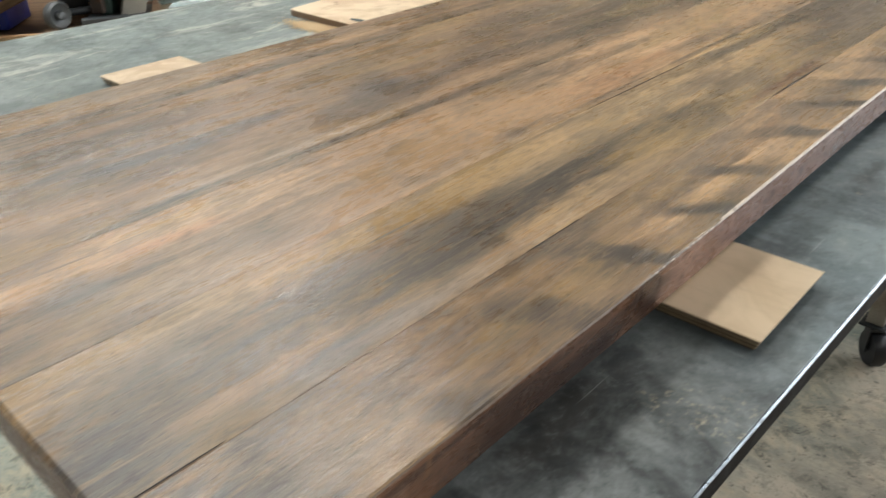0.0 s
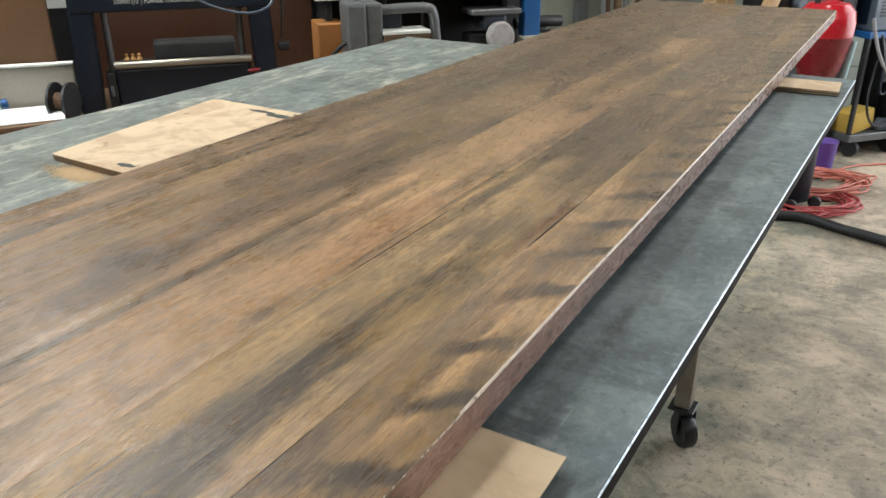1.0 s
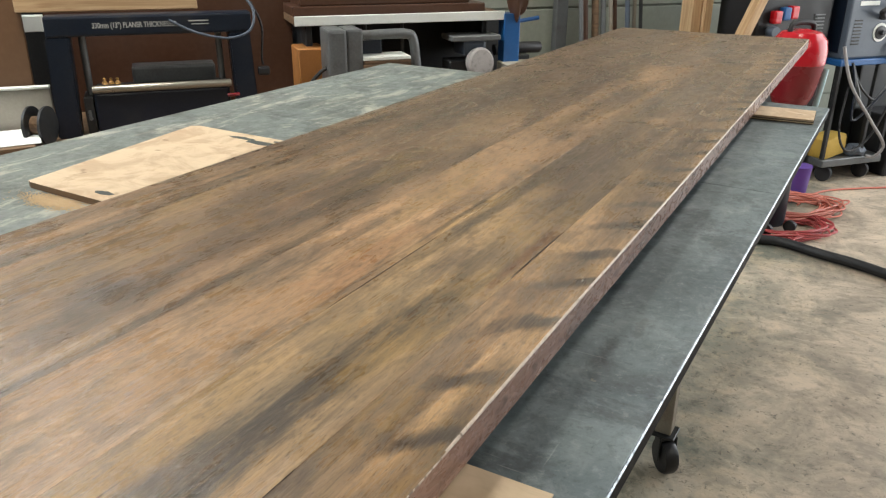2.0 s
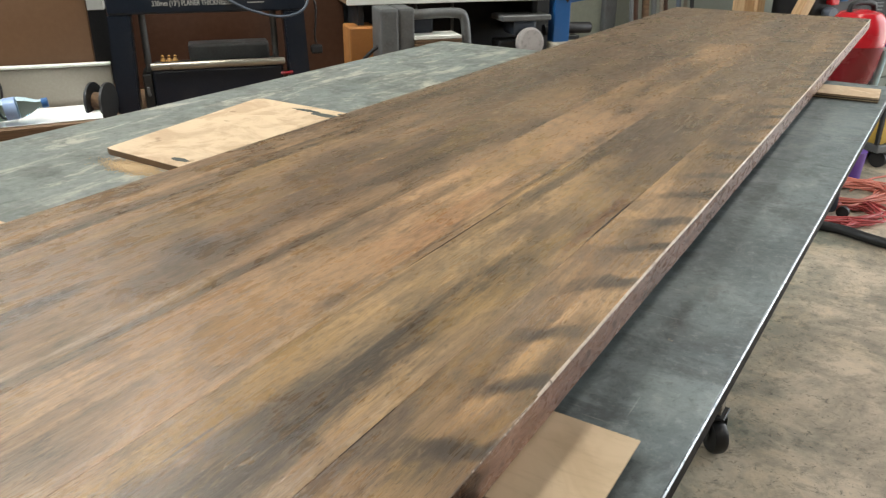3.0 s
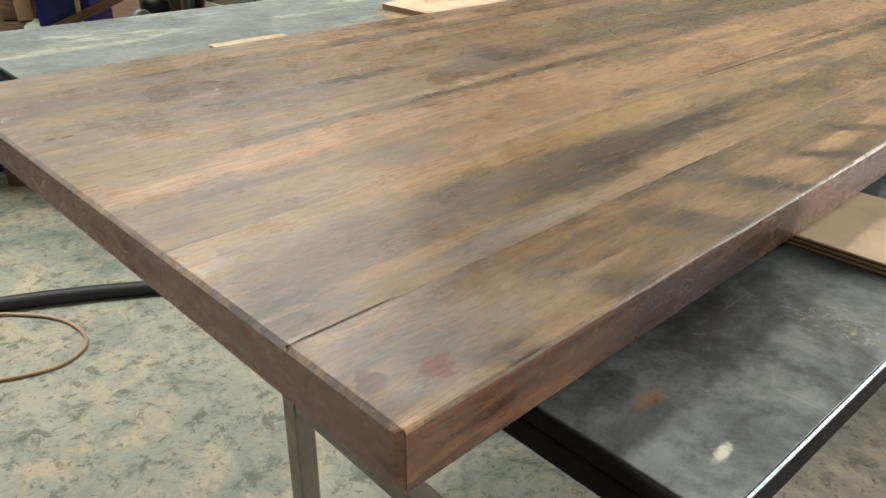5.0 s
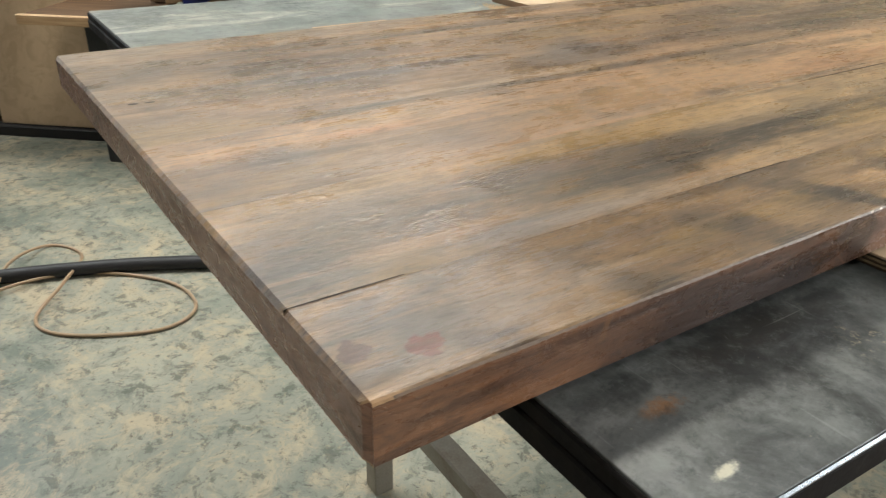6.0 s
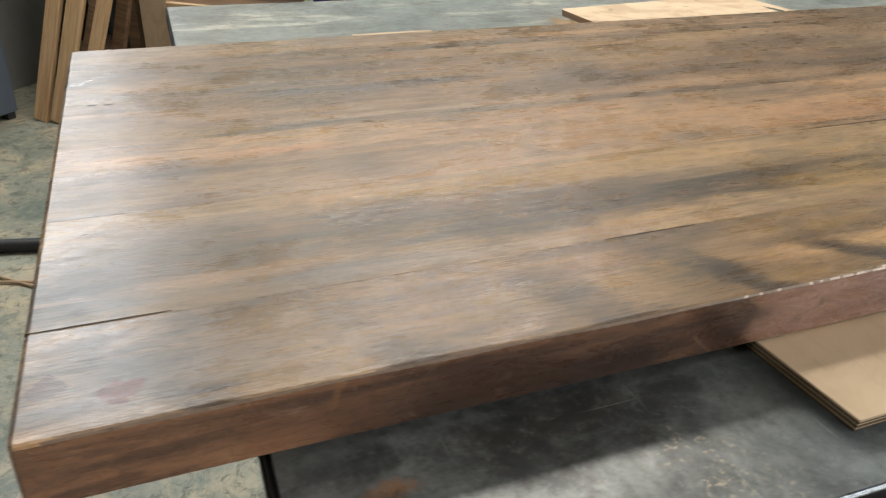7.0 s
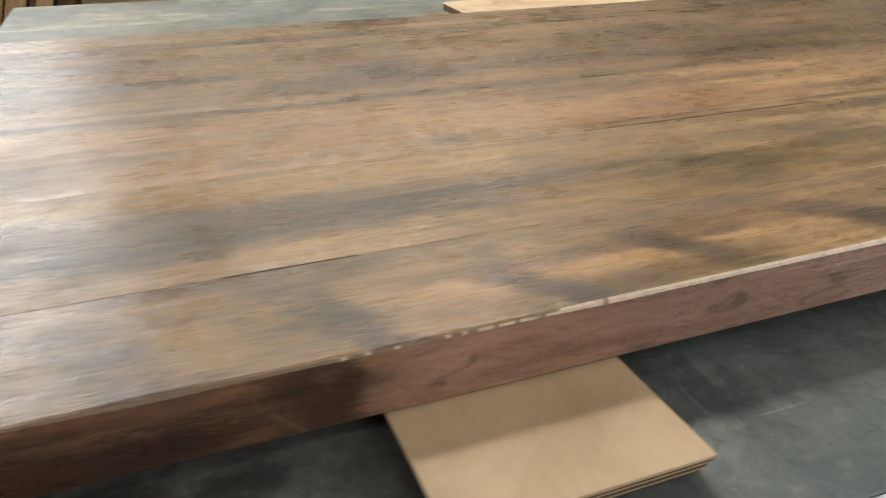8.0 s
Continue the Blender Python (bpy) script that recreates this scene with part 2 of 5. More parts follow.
def concrete(name):
    """Workshop floor: grey-green slab with tan dust lying in patches, dark drips and grit."""
    n = Nodes(name)
    p = n.place()
    cloud, patch = n.noise(p, 1.3, 5, 0.62, 0.4), n.noise(p, 5.0, 11, 0.76, 0.5)
    wash, drip, grit = n.noise(n.scaled(p, (2.6, 2.6, 1), 0, (5, 3, 0)), 1.0, 7, 0.7, 0.5), n.noise(p, 19, 8, 0.76, 0.4), n.noise(p, 120, 3, 0.6)
    crumb = n.noise(n.scaled(p, (1, 1, 1), 0, (9, 4, 0)), 46, 6, 0.75, 0.5)
    curl = n.noise(n.scaled(p, (1, 1, 1), 0, (3, 8, 0)), 17, 7, 0.72, 1.6)
    split = n.node("ShaderNodeSeparateXYZ")
    n.link(p, split.inputs[0])
    c = n.mix(n.ramp(cloud, 0.36, 0.64), (0.13, 0.158, 0.132), (0.28, 0.287, 0.235))
    c = n.mix(n.ramp(wash, 0.46, 0.64, 0, 0.5), c, (0.4, 0.385, 0.3))
    c = n.mix(n.ramp(patch, 0.47, 0.63, 0, 0.7), c, (0.48, 0.385, 0.255))
    c = n.mix(n.ramp(patch, 0.45, 0.37, 0, 0.6), c, (0.1, 0.128, 0.105))
    c = n.mix(n.ramp(curl, 0.53, 0.62, 0, 0.35), c, (0.46, 0.36, 0.23))
    c = n.mix(n.ramp(curl, 0.46, 0.38, 0, 0.4), c, (0.1, 0.115, 0.095))
    # paler and browner on the open side of the bench, with darker arcs across it
    open_side = n.ramp(n.math("ADD", split.outputs[0], n.math("ADD", n.math("MULTIPLY", cloud, 0.9), n.math("MULTIPLY", wash, 1.1))), 0.55, 1.35, 0, 0.92)
    swept = n.noise(n.scaled(p, (2.2, 9, 1), 0.9), 1.0, 7, 0.7, 1.2)
    tan_floor = n.mix(n.ramp(wash, 0.38, 0.62), (0.34, 0.275, 0.21), (0.66, 0.54, 0.41))
    tan_floor = n.mix(n.ramp(swept, 0.5, 0.64, 0, 0.55), tan_floor, (0.27, 0.225, 0.175))
    tan_floor = n.mix(n.ramp(patch, 0.52, 0.66, 0, 0.5), tan_floor, (0.74, 0.6, 0.43))
    c = n.mix(open_side, c, tan_floor)
    c = n.mix(n.math("MULTIPLY", n.ramp(drip, 0.525, 0.61, 0, 0.68), n.math("SUBTRACT", 1.0, n.math("MULTIPLY", open_side, 0.7))), c, (0.075, 0.08, 0.065))
    c = n.mix(n.ramp(crumb, 0.57, 0.65, 0, 0.65), c, (0.06, 0.058, 0.048))
    c = n.mix(n.ramp(crumb, 0.38, 0.31, 0, 0.4), c, (0.58, 0.5, 0.36))
    c = n.mix(n.ramp(grit, 0.6, 0.75, 0, 0.5), c, (0.14, 0.12, 0.09))
    n.bump(n.math("ADD", patch, n.math("MULTIPLY", grit, 0.4)), 0.3, 0.004)
    return n.done(c, n.ramp(cloud, 0.3, 0.7, 0.45, 0.75))


# single spills, rust, dust and dark marks on the plate: x, y, half width, half length, colour, strength
STEEL_MARKS = (
    (0.022, 0.130, 0.0045, 0.011, (0.4, 0.2, 0.085), 0.8), (0.063, 0.121, 0.003, 0.0085, (0.75, 0.73, 0.6), 0.95), (0.030, 0.642, 0.008, 0.024, (0.05, 0.05, 0.055), 0.5),
    # the one at y 0.212 is a long dark mark against the tabletop's edge
    (0.045, 0.70, 0.006, 0.02, (0.05, 0.05, 0.055), 0.45), (0.029, 0.19, 0.02, 0.03, (0.05, 0.05, 0.05), 0.6), (0.004, 0.212, 0.012, 0.05, (0.05, 0.045, 0.04), 0.6),
    (0.037, 0.102, 0.03, 0.015, (0.34, 0.36, 0.37), 0.4), (0.03, 0.11, 0.008, 0.03, (0.06, 0.065, 0.07), 0.45))


def plate_steel(name):
    """Mill plate: slate blue-grey with soft wiped smears, paler towards one side, dark at the near end."""
    n = Nodes(name)
    p = n.place()
    swirl, cloud = n.noise(p, 13.0, 9, 0.72, 0.5), n.noise(p, 3.2, 7, 0.66, 0.5)
    drag = n.noise(n.scaled(p, (24, 5, 1), 0.5), 1.0, 7, 0.7, 0.9)
    spill, grit = n.noise(p, 12, 7, 0.7, 0.5), n.noise(p, 170, 3, 0.65)
    split = n.node("ShaderNodeSeparateXYZ")
    n.link(p, split.inputs[0])
    # pale side: some dust, mostly the bright wall's reflection put into the colour
    paler = n.ramp(n.math("ADD", split.outputs[0], n.math("MULTIPLY", cloud, 0.25)), -0.1, -0.65)
    c = n.mix(n.ramp(cloud, 0.35, 0.65), (0.085, 0.112, 0.122), (0.19, 0.23, 0.243))
    c = n.mix(n.ramp(swirl, 0.5, 0.72, 0, 0.4), c, (0.3, 0.33, 0.335))
    c = n.mix(n.ramp(spill, 0.51, 0.64, 0, 0.62), c, (0.055, 0.065, 0.072))
    # dark near end: grime, with the dim reflections there painted into the base colour
    near_dark = n.ramp(n.math("ADD", split.outputs[1], n.math("MULTIPLY", cloud, 0.4)), 0.66, 0.42, 0, 0.85)
    pool = n.noise(n.scaled(p, (9, 9, 1), 0, (2, 6, 0)), 1.0, 6, 0.62, 0.9)
    c = n.mix(near_dark, c, n.mix(n.ramp(n.math("ADD", n.math("MULTIPLY", pool, 0.6), n.math("MULTIPLY", swirl, 0.4)), 0.4, 0.57), (0.042, 0.042, 0.041), (0.26, 0.272, 0.268)))
    c = n.mix(n.math("MULTIPLY", paler, n.ramp(swirl, 0.25, 0.6, 0.4, 0.8)), c, (0.205, 0.228, 0.205))
    c = n.mix(n.math("MULTIPLY", paler, n.ramp(drag, 0.51, 0.63, 0, 0.85)), c, (0.48, 0.47, 0.4))
    c = n.mix(n.math("MULTIPLY", paler, n.ramp(spill, 0.48, 0.62, 0, 0.6)), c, (0.09, 0.103, 0.095))
    wob = n.ramp(n.noise(p, 60, 7, 0.75), 0.2, 0.8, -0.9, 0.9)
    for x, y, w, h, colour, strength in STEEL_MARKS:
        dx = n.math("DIVIDE", n.math("SUBTRACT", split.outputs[0], x), w)
        dy = n.math("DIVIDE", n.math("SUBTRACT", split.outputs[1], y), h)
        far = n.math("SQRT", n.math("ADD", n.math("MULTIPLY", dx, dx), n.math("MULTIPLY", dy, dy)))
        c = n.mix(n.ramp(n.math("ADD", far, wob), 1.4, 0.35, 0, strength), c, colour)
    flecks = n.noise(p, 240, 4, 0.7)
    dusted = n.math("MULTIPLY", n.ramp(n.math("ABSOLUTE", n.math("SUBTRACT", split.outputs[1], 0.262)), 0.04, 0.005), n.ramp(flecks, 0.52, 0.66, 0, 0.7))
    c = n.mix(n.math("MULTIPLY", dusted, n.ramp(n.noise(p, 30, 4, 0.6), 0.45, 0.62)), c, (0.5, 0.44, 0.32))
    chips, scratch = n.noise(p, 48, 4, 0.7), n.noise(n.scaled(p, (14, 260, 1), 0.7), 1.0, 3, 0.5)
    c = n.mix(n.ramp(chips, 0.7, 0.76, 0, 0.4), c, (0.4, 0.36, 0.28))
    c = n.mix(n.ramp(scratch, 0.69, 0.74, 0, 0.35), c, (0.4, 0.42, 0.42))
    c = n.mix(n.ramp(grit, 0.69, 0.78, 0, 0.6), c, (0.46, 0.42, 0.34))
    grain, rub = n.noise(p, 85, 7, 0.78, 0.3), n.noise(n.scaled(p, (30, 20, 1), 0.4), 1.0, 8, 0.72, 0.6)
    c = n.mix(n.ramp(grain, 0.5, 0.68, 0, 0.5), c, (0.04, 0.046, 0.05))
    c = n.mix(n.ramp(grain, 0.48, 0.34, 0, 0.28), c, (0.34, 0.37, 0.37))
    c = n.mix(n.ramp(rub, 0.52, 0.66, 0, 0.3), c, (0.07, 0.078, 0.083))
    c = n.mix(n.ramp(rub, 0.46, 0.32, 0, 0.18), c, (0.34, 0.37, 0.37))
    hair = n.noise(n.scaled(p, (420, 9, 1), -0.5), 1.0, 2, 0.5)
    c = n.mix(n.ramp(hair, 0.72, 0.77, 0, 0.35), c, (0.5, 0.52, 0.5))
    n.bump(grit, 0.1, 0.0006)
    metal = n.ramp(paler, 0.0, 1.0, 0.28, 0.08)
    rough = n.ramp(n.math("ADD", n.math("MULTIPLY", swirl, 0.6), n.math("MULTIPLY", rub, 0.4)), 0.38, 0.62, 0.34, 0.6)
    return n.done(c, n.math("SUBTRACT", rough, n.math("MULTIPLY", near_dark, 0.03)), metal)


def ply_face(name, colour, dark, knotty=0.7):
    n = Nodes(name)
    p = n.place()
    grain, cloud, knots = n.noise(n.scaled(p, (30, 180, 30), 0.1), 1.0, 4, 0.6, 0.4), n.noise(p, 14, 4, 0.6, 1.0), n.noise(p, 26, 2, 0.4, 0.3)
    c = n.mix(n.ramp(cloud, 0.42, 0.64), colour, dark)
    c = n.mix(n.ramp(grain, 0.5, 0.8, 0, 0.3), c, tuple(x * 0.7 for x in dark))
    c = n.mix(n.ramp(knots, 0.7, 0.76, 0, knotty), c, (0.2, 0.11, 0.05))
    n.bump(grain, 0.15, 0.0006)
    return n.done(c, 0.6)


STEEL = plate_steel("plate_steel")
BRIGHT = paint("worn_steel_edge", (0.3, 0.33, 0.36), 0.3, 0.9, 1.0, (0.03, 0.032, 0.035), 110)
CONCRETE = concrete("floor_concrete")
GALV = paint("dull_grey_tube", (0.24, 0.215, 0.175), 0.5, 0.3, 0.5, (0.16, 0.09, 0.05), 18)
BLACK = paint("black_rubber", (0.011, 0.011, 0.013), 0.5, 0.0, 0.2, (0.05, 0.045, 0.04))
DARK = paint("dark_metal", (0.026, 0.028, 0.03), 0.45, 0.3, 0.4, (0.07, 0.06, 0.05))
BLACKSTEEL = paint("black_scaled_steel", (0.008, 0.008, 0.009), 0.62, 0.0, 0.3, (0.05, 0.04, 0.03), 30)
BLACKSTEEL.node_tree.nodes["Principled BSDF"].inputs["Specular IOR Level"].default_value = 0.12
GREY = paint("grey_cast_iron", (0.13, 0.137, 0.14), 0.45, 0.35, 0.5)
NAVY = paint("navy_enamel", (0.004, 0.009, 0.02), 0.36, 0.0, 0.3, (0.05, 0.045, 0.04))
BLUE = paint("blue_enamel", (0.012, 0.09, 0.27), 0.38, 0.0, 0.25)
RED = paint("red_plastic", (0.5, 0.012, 0.022), 0.2, 0.0, 0.12)
DEEPRED = paint("dark_red_plastic", (0.2, 0.01, 0.016), 0.25, 0.0, 0.15)
WHITE = paint("white_laminate", (0.7, 0.72, 0.68), 0.45, 0.0, 0.2, (0.35, 0.31, 0.24))
OFFWHITE = paint("off_white_board", (0.36, 0.34, 0.285), 0.6, 0.0, 0.3, (0.36, 0.3, 0.22))
WALLPAINT = paint("grey_green_cladding", (0.27, 0.29, 0.245), 0.6, 0.0, 0.3, (0.16, 0.15, 0.12), 3)
PLASTER = paint("workshop_wall", (0.15, 0.147, 0.135), 0.8, 0.0, 0.3, (0.2, 0.18, 0.15), 1.2)
HARDBOARD = paint("brown_hardboard", (0.065, 0.029, 0.016), 0.4, 0.0, 0.4, (0.03, 0.018, 0.014), 4)
TAN = paint("tan_fibreboard", (0.14, 0.074, 0.037), 0.55, 0.0, 0.3, (0.2, 0.12, 0.07), 4)
YELLOW = paint("yellow_foam", (0.5, 0.33, 0.06), 0.7, 0.0, 0.35, (0.3, 0.2, 0.08), 30)
ORANGE = paint("orange_cord", (0.55, 0.17, 0.12), 0.45, 0.0, 0.25)
CORD = paint("tan_cord", (0.36, 0.25, 0.155), 0.5, 0.0, 0.25)
LIGHTGREY = paint("light_grey_panel", (0.075, 0.095, 0.125), 0.4, 0.0, 0.25)
PURPLE = paint("purple_plastic", (0.12, 0.06, 0.3), 0.4, 0.0, 0.2)
RUST = paint("rusty_iron", (0.045, 0.03, 0.022), 0.6, 0.2, 0.7, (0.14, 0.06, 0.025), 30)
PALEYELLOW = paint("pale_yellow_strap", (0.66, 0.58, 0.25), 0.55, 0.0, 0.25)
PAPER = paint("white_paper", (0.78, 0.79, 0.8), 0.7, 0.0, 0.12)
RAG = paint("pale_green_rag", (0.55, 0.62, 0.48), 0.9, 0.0, 0.25)
PINE = timber("pine", (0.6, 0.42, 0.24), (0.42, 0.25, 0.12), (0, 0, 1))
PINE_FLAT = timber("pine_lying", (0.6, 0.42, 0.24), (0.4, 0.24, 0.12), (1, 0, 0))
OLDWOOD = timber("old_board", (0.2, 0.12, 0.062), (0.09, 0.05, 0.027), (1, 0, 0))
PLY = ply_face("plywood_face", (0.6, 0.455, 0.305), (0.51, 0.375, 0.24), 0.0)
PLYPALE = ply_face("pale_plywood_face", (0.66, 0.51, 0.345), (0.5, 0.35, 0.22))
VENEER = paint("veneer_light", (0.48, 0.36, 0.22), 0.7, 0.0, 0.3, (0.2, 0.12, 0.06), 60)
VENEERDARK = paint("veneer_dark", (0.11, 0.075, 0.045), 0.75, 0.0, 0.4, (0.06, 0.04, 0.02), 60)
INK = paint("dark_ink", (0.05, 0.06, 0.055), 0.7)
LETTER = paint("white_lettering", (0.4, 0.4, 0.39), 0.5, 0.0, 0.7, (0.1, 0.1, 0.1), 60)
SAWDUST = paint("sawdust", (0.56, 0.4, 0.23), 0.95, 0.0, 0.3, (0.4, 0.28, 0.16), 120)


def clear_plastic():
    n = Nodes("clear_plastic")
    n.bsdf.inputs["Transmission Weight"].default_value, n.bsdf.inputs["IOR"].default_value = 1.0, 1.12
    return n.done((0.6, 0.8, 0.88), 0.06)


def glow(name, colour, strength):
    n = Nodes(name)
    n.bsdf.inputs["Emission Color"].default_value, n.bsdf.inputs["Emission Strength"].default_value = (*colour, 1), strength
    return n.done(colour, 0.5)


PLASTIC = clear_plastic()
TUBE = glow("lit_tube", (1.0, 0.96, 0.88), 6.0)


# ---- mesh helpers ----
def box(bm, lo, hi, bevel=0.0, segs=1):
    geo = bmesh.ops.create_cube(bm, size=1.0)["verts"]
    for v in geo:
        v.co = Vector([lo[i] + (v.co[i] + 0.5) * (hi[i] - lo[i]) for i in range(3)])
    if bevel:
        edges = {e for v in geo for e in v.link_edges}
        bmesh.ops.bevel(bm, geom=list(edges), offset=bevel, segments=segs, affect="EDGES", profile=0.6)
    return bm


def boxed(lo, hi, bevel=0.0, segs=1):
    return box(bmesh.new(), lo, hi, bevel, segs)


def lathe(bm, profile, m=None, segs=24):
    """Turns (radius, height) about z; m places it."""
    m = m or Matrix()
    rings = []
    for r, h in profile:
        rings.append([bm.verts.new(m @ Vector((max(r, 1e-4) * math.cos(2 * math.pi * k / segs), max(r, 1e-4) * math.sin(2 * math.pi * k / segs), h))) for k in range(segs)])
    for a, b in zip(rings, rings[1:]):
        for k in range(segs):
            bm.faces.new((a[k], a[(k + 1) % segs], b[(k + 1) % segs], b[k]))
    bm.faces.new(rings[0][::-1])
    bm.faces.new(rings[-1])
    return bm


def sweep(bm, points, r, segs=8, steps=6, closed=False):
    """A round bar along a smooth line through the points."""
    pts = [Vector(p) for p in points]
    line = []
    for i in range(len(pts) - 1):
        p0, p1, p2, p3 = pts[max(i - 1, 0)], pts[i], pts[i + 1], pts[min(i + 2, len(pts) - 1)]
        for k in range(steps):
            t = k / steps
            line.append(0.5 * (2 * p1 + (p2 - p0) * t + (2 * p0 - 5 * p1 + 4 * p2 - p3) * t * t + (3 * p1 - p0 - 3 * p2 + p3) * t ** 3))
    line.append(pts[-1])
    rings = []
    for i, p in enumerate(line):
        way = (line[min(i + 1, len(line) - 1)] - line[max(i - 1, 0)]).normalized()
        side = way.cross(Vector((0, 0, 1)))
        side = side.normalized() if side.length > 1e-3 else Vector((1, 0, 0))
        up = side.cross(way)
        rings.append([bm.verts.new(p + r * (math.cos(2 * math.pi * k / segs) * side + math.sin(2 * math.pi * k / segs) * up)) for k in range(segs)])
    for a, b in zip(rings, rings[1:]):
        for k in range(segs):
            bm.faces.new((a[k], a[(k + 1) % segs], b[(k + 1) % segs], b[k]))
    bm.faces.new(rings[0][::-1])
    bm.faces.new(rings[-1])
    return bm


def prism(bm, outline, z0, z1):
    """A flat piece with the given outline in x and y."""
    low, top = [bm.verts.new((x, y, z0)) for x, y in outline], [bm.verts.new((x, y, z1)) for x, y in outline]
    bm.faces.new(low[::-1])
    bm.faces.new(top)
    for k in range(len(outline)):
        j = (k + 1) % len(outline)
        bm.faces.new((low[k], low[j], top[j], top[k]))
    return bm


def finish(bm, name, material, smooth=False):
    bmesh.ops.recalc_face_normals(bm, faces=bm.faces)
    mesh = bpy.data.meshes.new(name)
    bm.to_mesh(mesh)
    bm.free()
    mesh.materials.append(material)
    if smooth:
        mesh.shade_smooth()
        mesh.set_sharp_from_angle(angle=radians(35))
    return mesh


def part(name, bm, material, parent, label="", smooth=False, m=None):
    ob = new(name, finish(bm, name, material, smooth))
    ob.parent = parent
    if m is not None:
        ob.matrix_local = m
    return tagged(ob, label)


def thing(name, label, category, m=None, group="", kind=""):
    ob = new(name)
    ob.empty_display_size = 0.05
    ob.matrix_world = m or Matrix()
    return tagged(ob, label, category, group, kind)


def single(name, bm, material, label, category, m=None, group="", kind="", smooth=False):
    ob = new(name, finish(bm, name, material, smooth))
    ob.matrix_world = m or Matrix()
    return tagged(ob, label, category, group, kind)


def at(a, d, z=0.0, turn=0.0):
    """A pose in the room: a along the back wall, d towards it."""
    return ROOM @ pose(a, d, z, 0, 0, turn)


def lettering(name, text, size, material, parent, m):
    curve = bpy.data.curves.new(name, "FONT")
    curve.body, curve.size, curve.extrude, curve.offset, curve.align_x = text, size, 0.0006, size * 0.022, "CENTER"
    probe = new(name, curve)
    mesh = bpy.data.meshes.new_from_object(probe.evaluated_get(bpy.context.evaluated_depsgraph_get()))
    bpy.data.objects.remove(probe)
    mesh.transform(Matrix.Diagonal((0.93, 1.3, 1, 1)))
    mesh.materials.append(material)
    ob = new(name, mesh)
    ob.parent, ob.matrix_local = parent, m
    return ob


# ---- the room ----
WALL_D, D0 = 3.75, -4.2
single("floor", boxed((A0 - 0.3, D0 - 0.3, -0.2), (A1 + 0.3, WALL_D + 0.3, 0)), CONCRETE, "dusty stained concrete workshop floor", "floor", ROOM, kind="structure")
single("ceiling", boxed((A0 - 0.2, D0 - 0.2, CEILING), (A1 + 0.2, WALL_D + 0.2, CEILING + 0.15)), PLASTER, "plain pale workshop ceiling", "ceiling", ROOM, kind="structure")
wall = single("wall_north", boxed((A0 - 0.2, WALL_D, 0), (A1 + 0.2, WALL_D + 0.15, CEILING)), WALLPAINT, "grey-green clad workshop wall behind the machines", "wall", ROOM, kind="structure")
for k in range(20):
    part("cladding_board", boxed((A0, WALL_D - 0.014, k * 0.28 + 0.004), (A1, WALL_D - 0.002, k * 0.28 + 0.274), 0.003), WALLPAINT, wall)
single("wall_south", boxed((A0 - 0.2, D0 - 0.15, 0), (A1 + 0.2, D0, CEILING)), PLASTER, "plain pale workshop wall", "wall", ROOM, kind="structure")
for name, x0, x1, dd, zz in (("wall_east", A1, A1 + 0.15, EAST_D, EAST_Z), ("wall_west", A0 - 0.15, A0, WEST_D, WEST_Z)):
    bm = boxed((x0, D0, 0), (x1, dd[0], CEILING))
    box(bm, (x0, dd[1], 0), (x1, WALL_D, CEILING))
    box(bm, (x0, dd[0], 0), (x1, dd[1], zz[0]))
    box(bm, (x0, dd[0], zz[1]), (x1, dd[1], CEILING))
    single(name, bm, PLASTER, "workshop side wall with a wide daylight opening", "wall", ROOM, kind="structure")

batten = thing("ceiling_light", "white fluorescent batten hung on two rods, added out of view", "ceiling light", at(*BATTENS[0][:2], LAMP_Z, 41.3), "fluorescent battens")
part("housing", boxed((-0.75, -0.16, -0.07), (0.75, 0.16, 0), 0.012, 2), WHITE, batten)
for s in (-0.09, 0.09):
    part("tube", lathe(bmesh.new(), [(0.016, -0.7), (0.016, 0.7)], pose(0, s, -0.11, 0, 90, 0), 10), TUBE, batten, "lit fluorescent tube")
for k in (-1, 1):
    part("rod", lathe(bmesh.new(), [(0.004, 0.0), (0.004, CEILING - LAMP_Z)], pose(k * 0.5, 0, 0), 6), GREY, batten)
    part("end_cap", boxed((k * 0.72 - 0.02, -0.12, -0.13), (k * 0.72 + 0.02, 0.12, -0.068), 0.004), WHITE, batten)
# the added fill lamps get the same housing
for a, d, power in BATTENS[1:]:
    copy_thing(batten, at(a, d, LAMP_Z, 41.3))

# ---- steel workbench ----
TOP = 0.859
BENCH = pose(-0.467, 1.0, 0, 0, 0, -1.4)
bench = thing("workbench", "steel-topped workbench on grey tube legs with black castors", "workbench", BENCH)
HX, HY = 0.57, 0.90
JOINT = 0.215
for lo, hi in ((-HY, JOINT - 0.0005), (JOINT + 0.0005, HY)):
    part("top_plate", boxed((-HX, lo, TOP - 0.010), (HX, hi, TOP), 0.0004), STEEL, bench, "smeared dark steel plate")
# dark folded lips under the plate, with a bright rubbed arris along the long side
part("edge_strip", boxed((HX - 0.0005, -HY, TOP - 0.0034), (HX + 0.0016, HY, TOP - 0.0006), 0.001), BRIGHT, bench, "rubbed bright steel edge")
part("side_lip", boxed((HX - 0.003, -HY, TOP - 0.02), (HX + 0.0008, HY, TOP - 0.0045), 0.001), BLACKSTEEL, bench, "dark lip under the plate")
part("edge_strip", boxed((-HX, -HY - 0.0025, TOP - 0.0105), (HX, -HY + 0.0005, TOP - 0.0012), 0.001), BLACKSTEEL, bench, "dark edge of the plate")
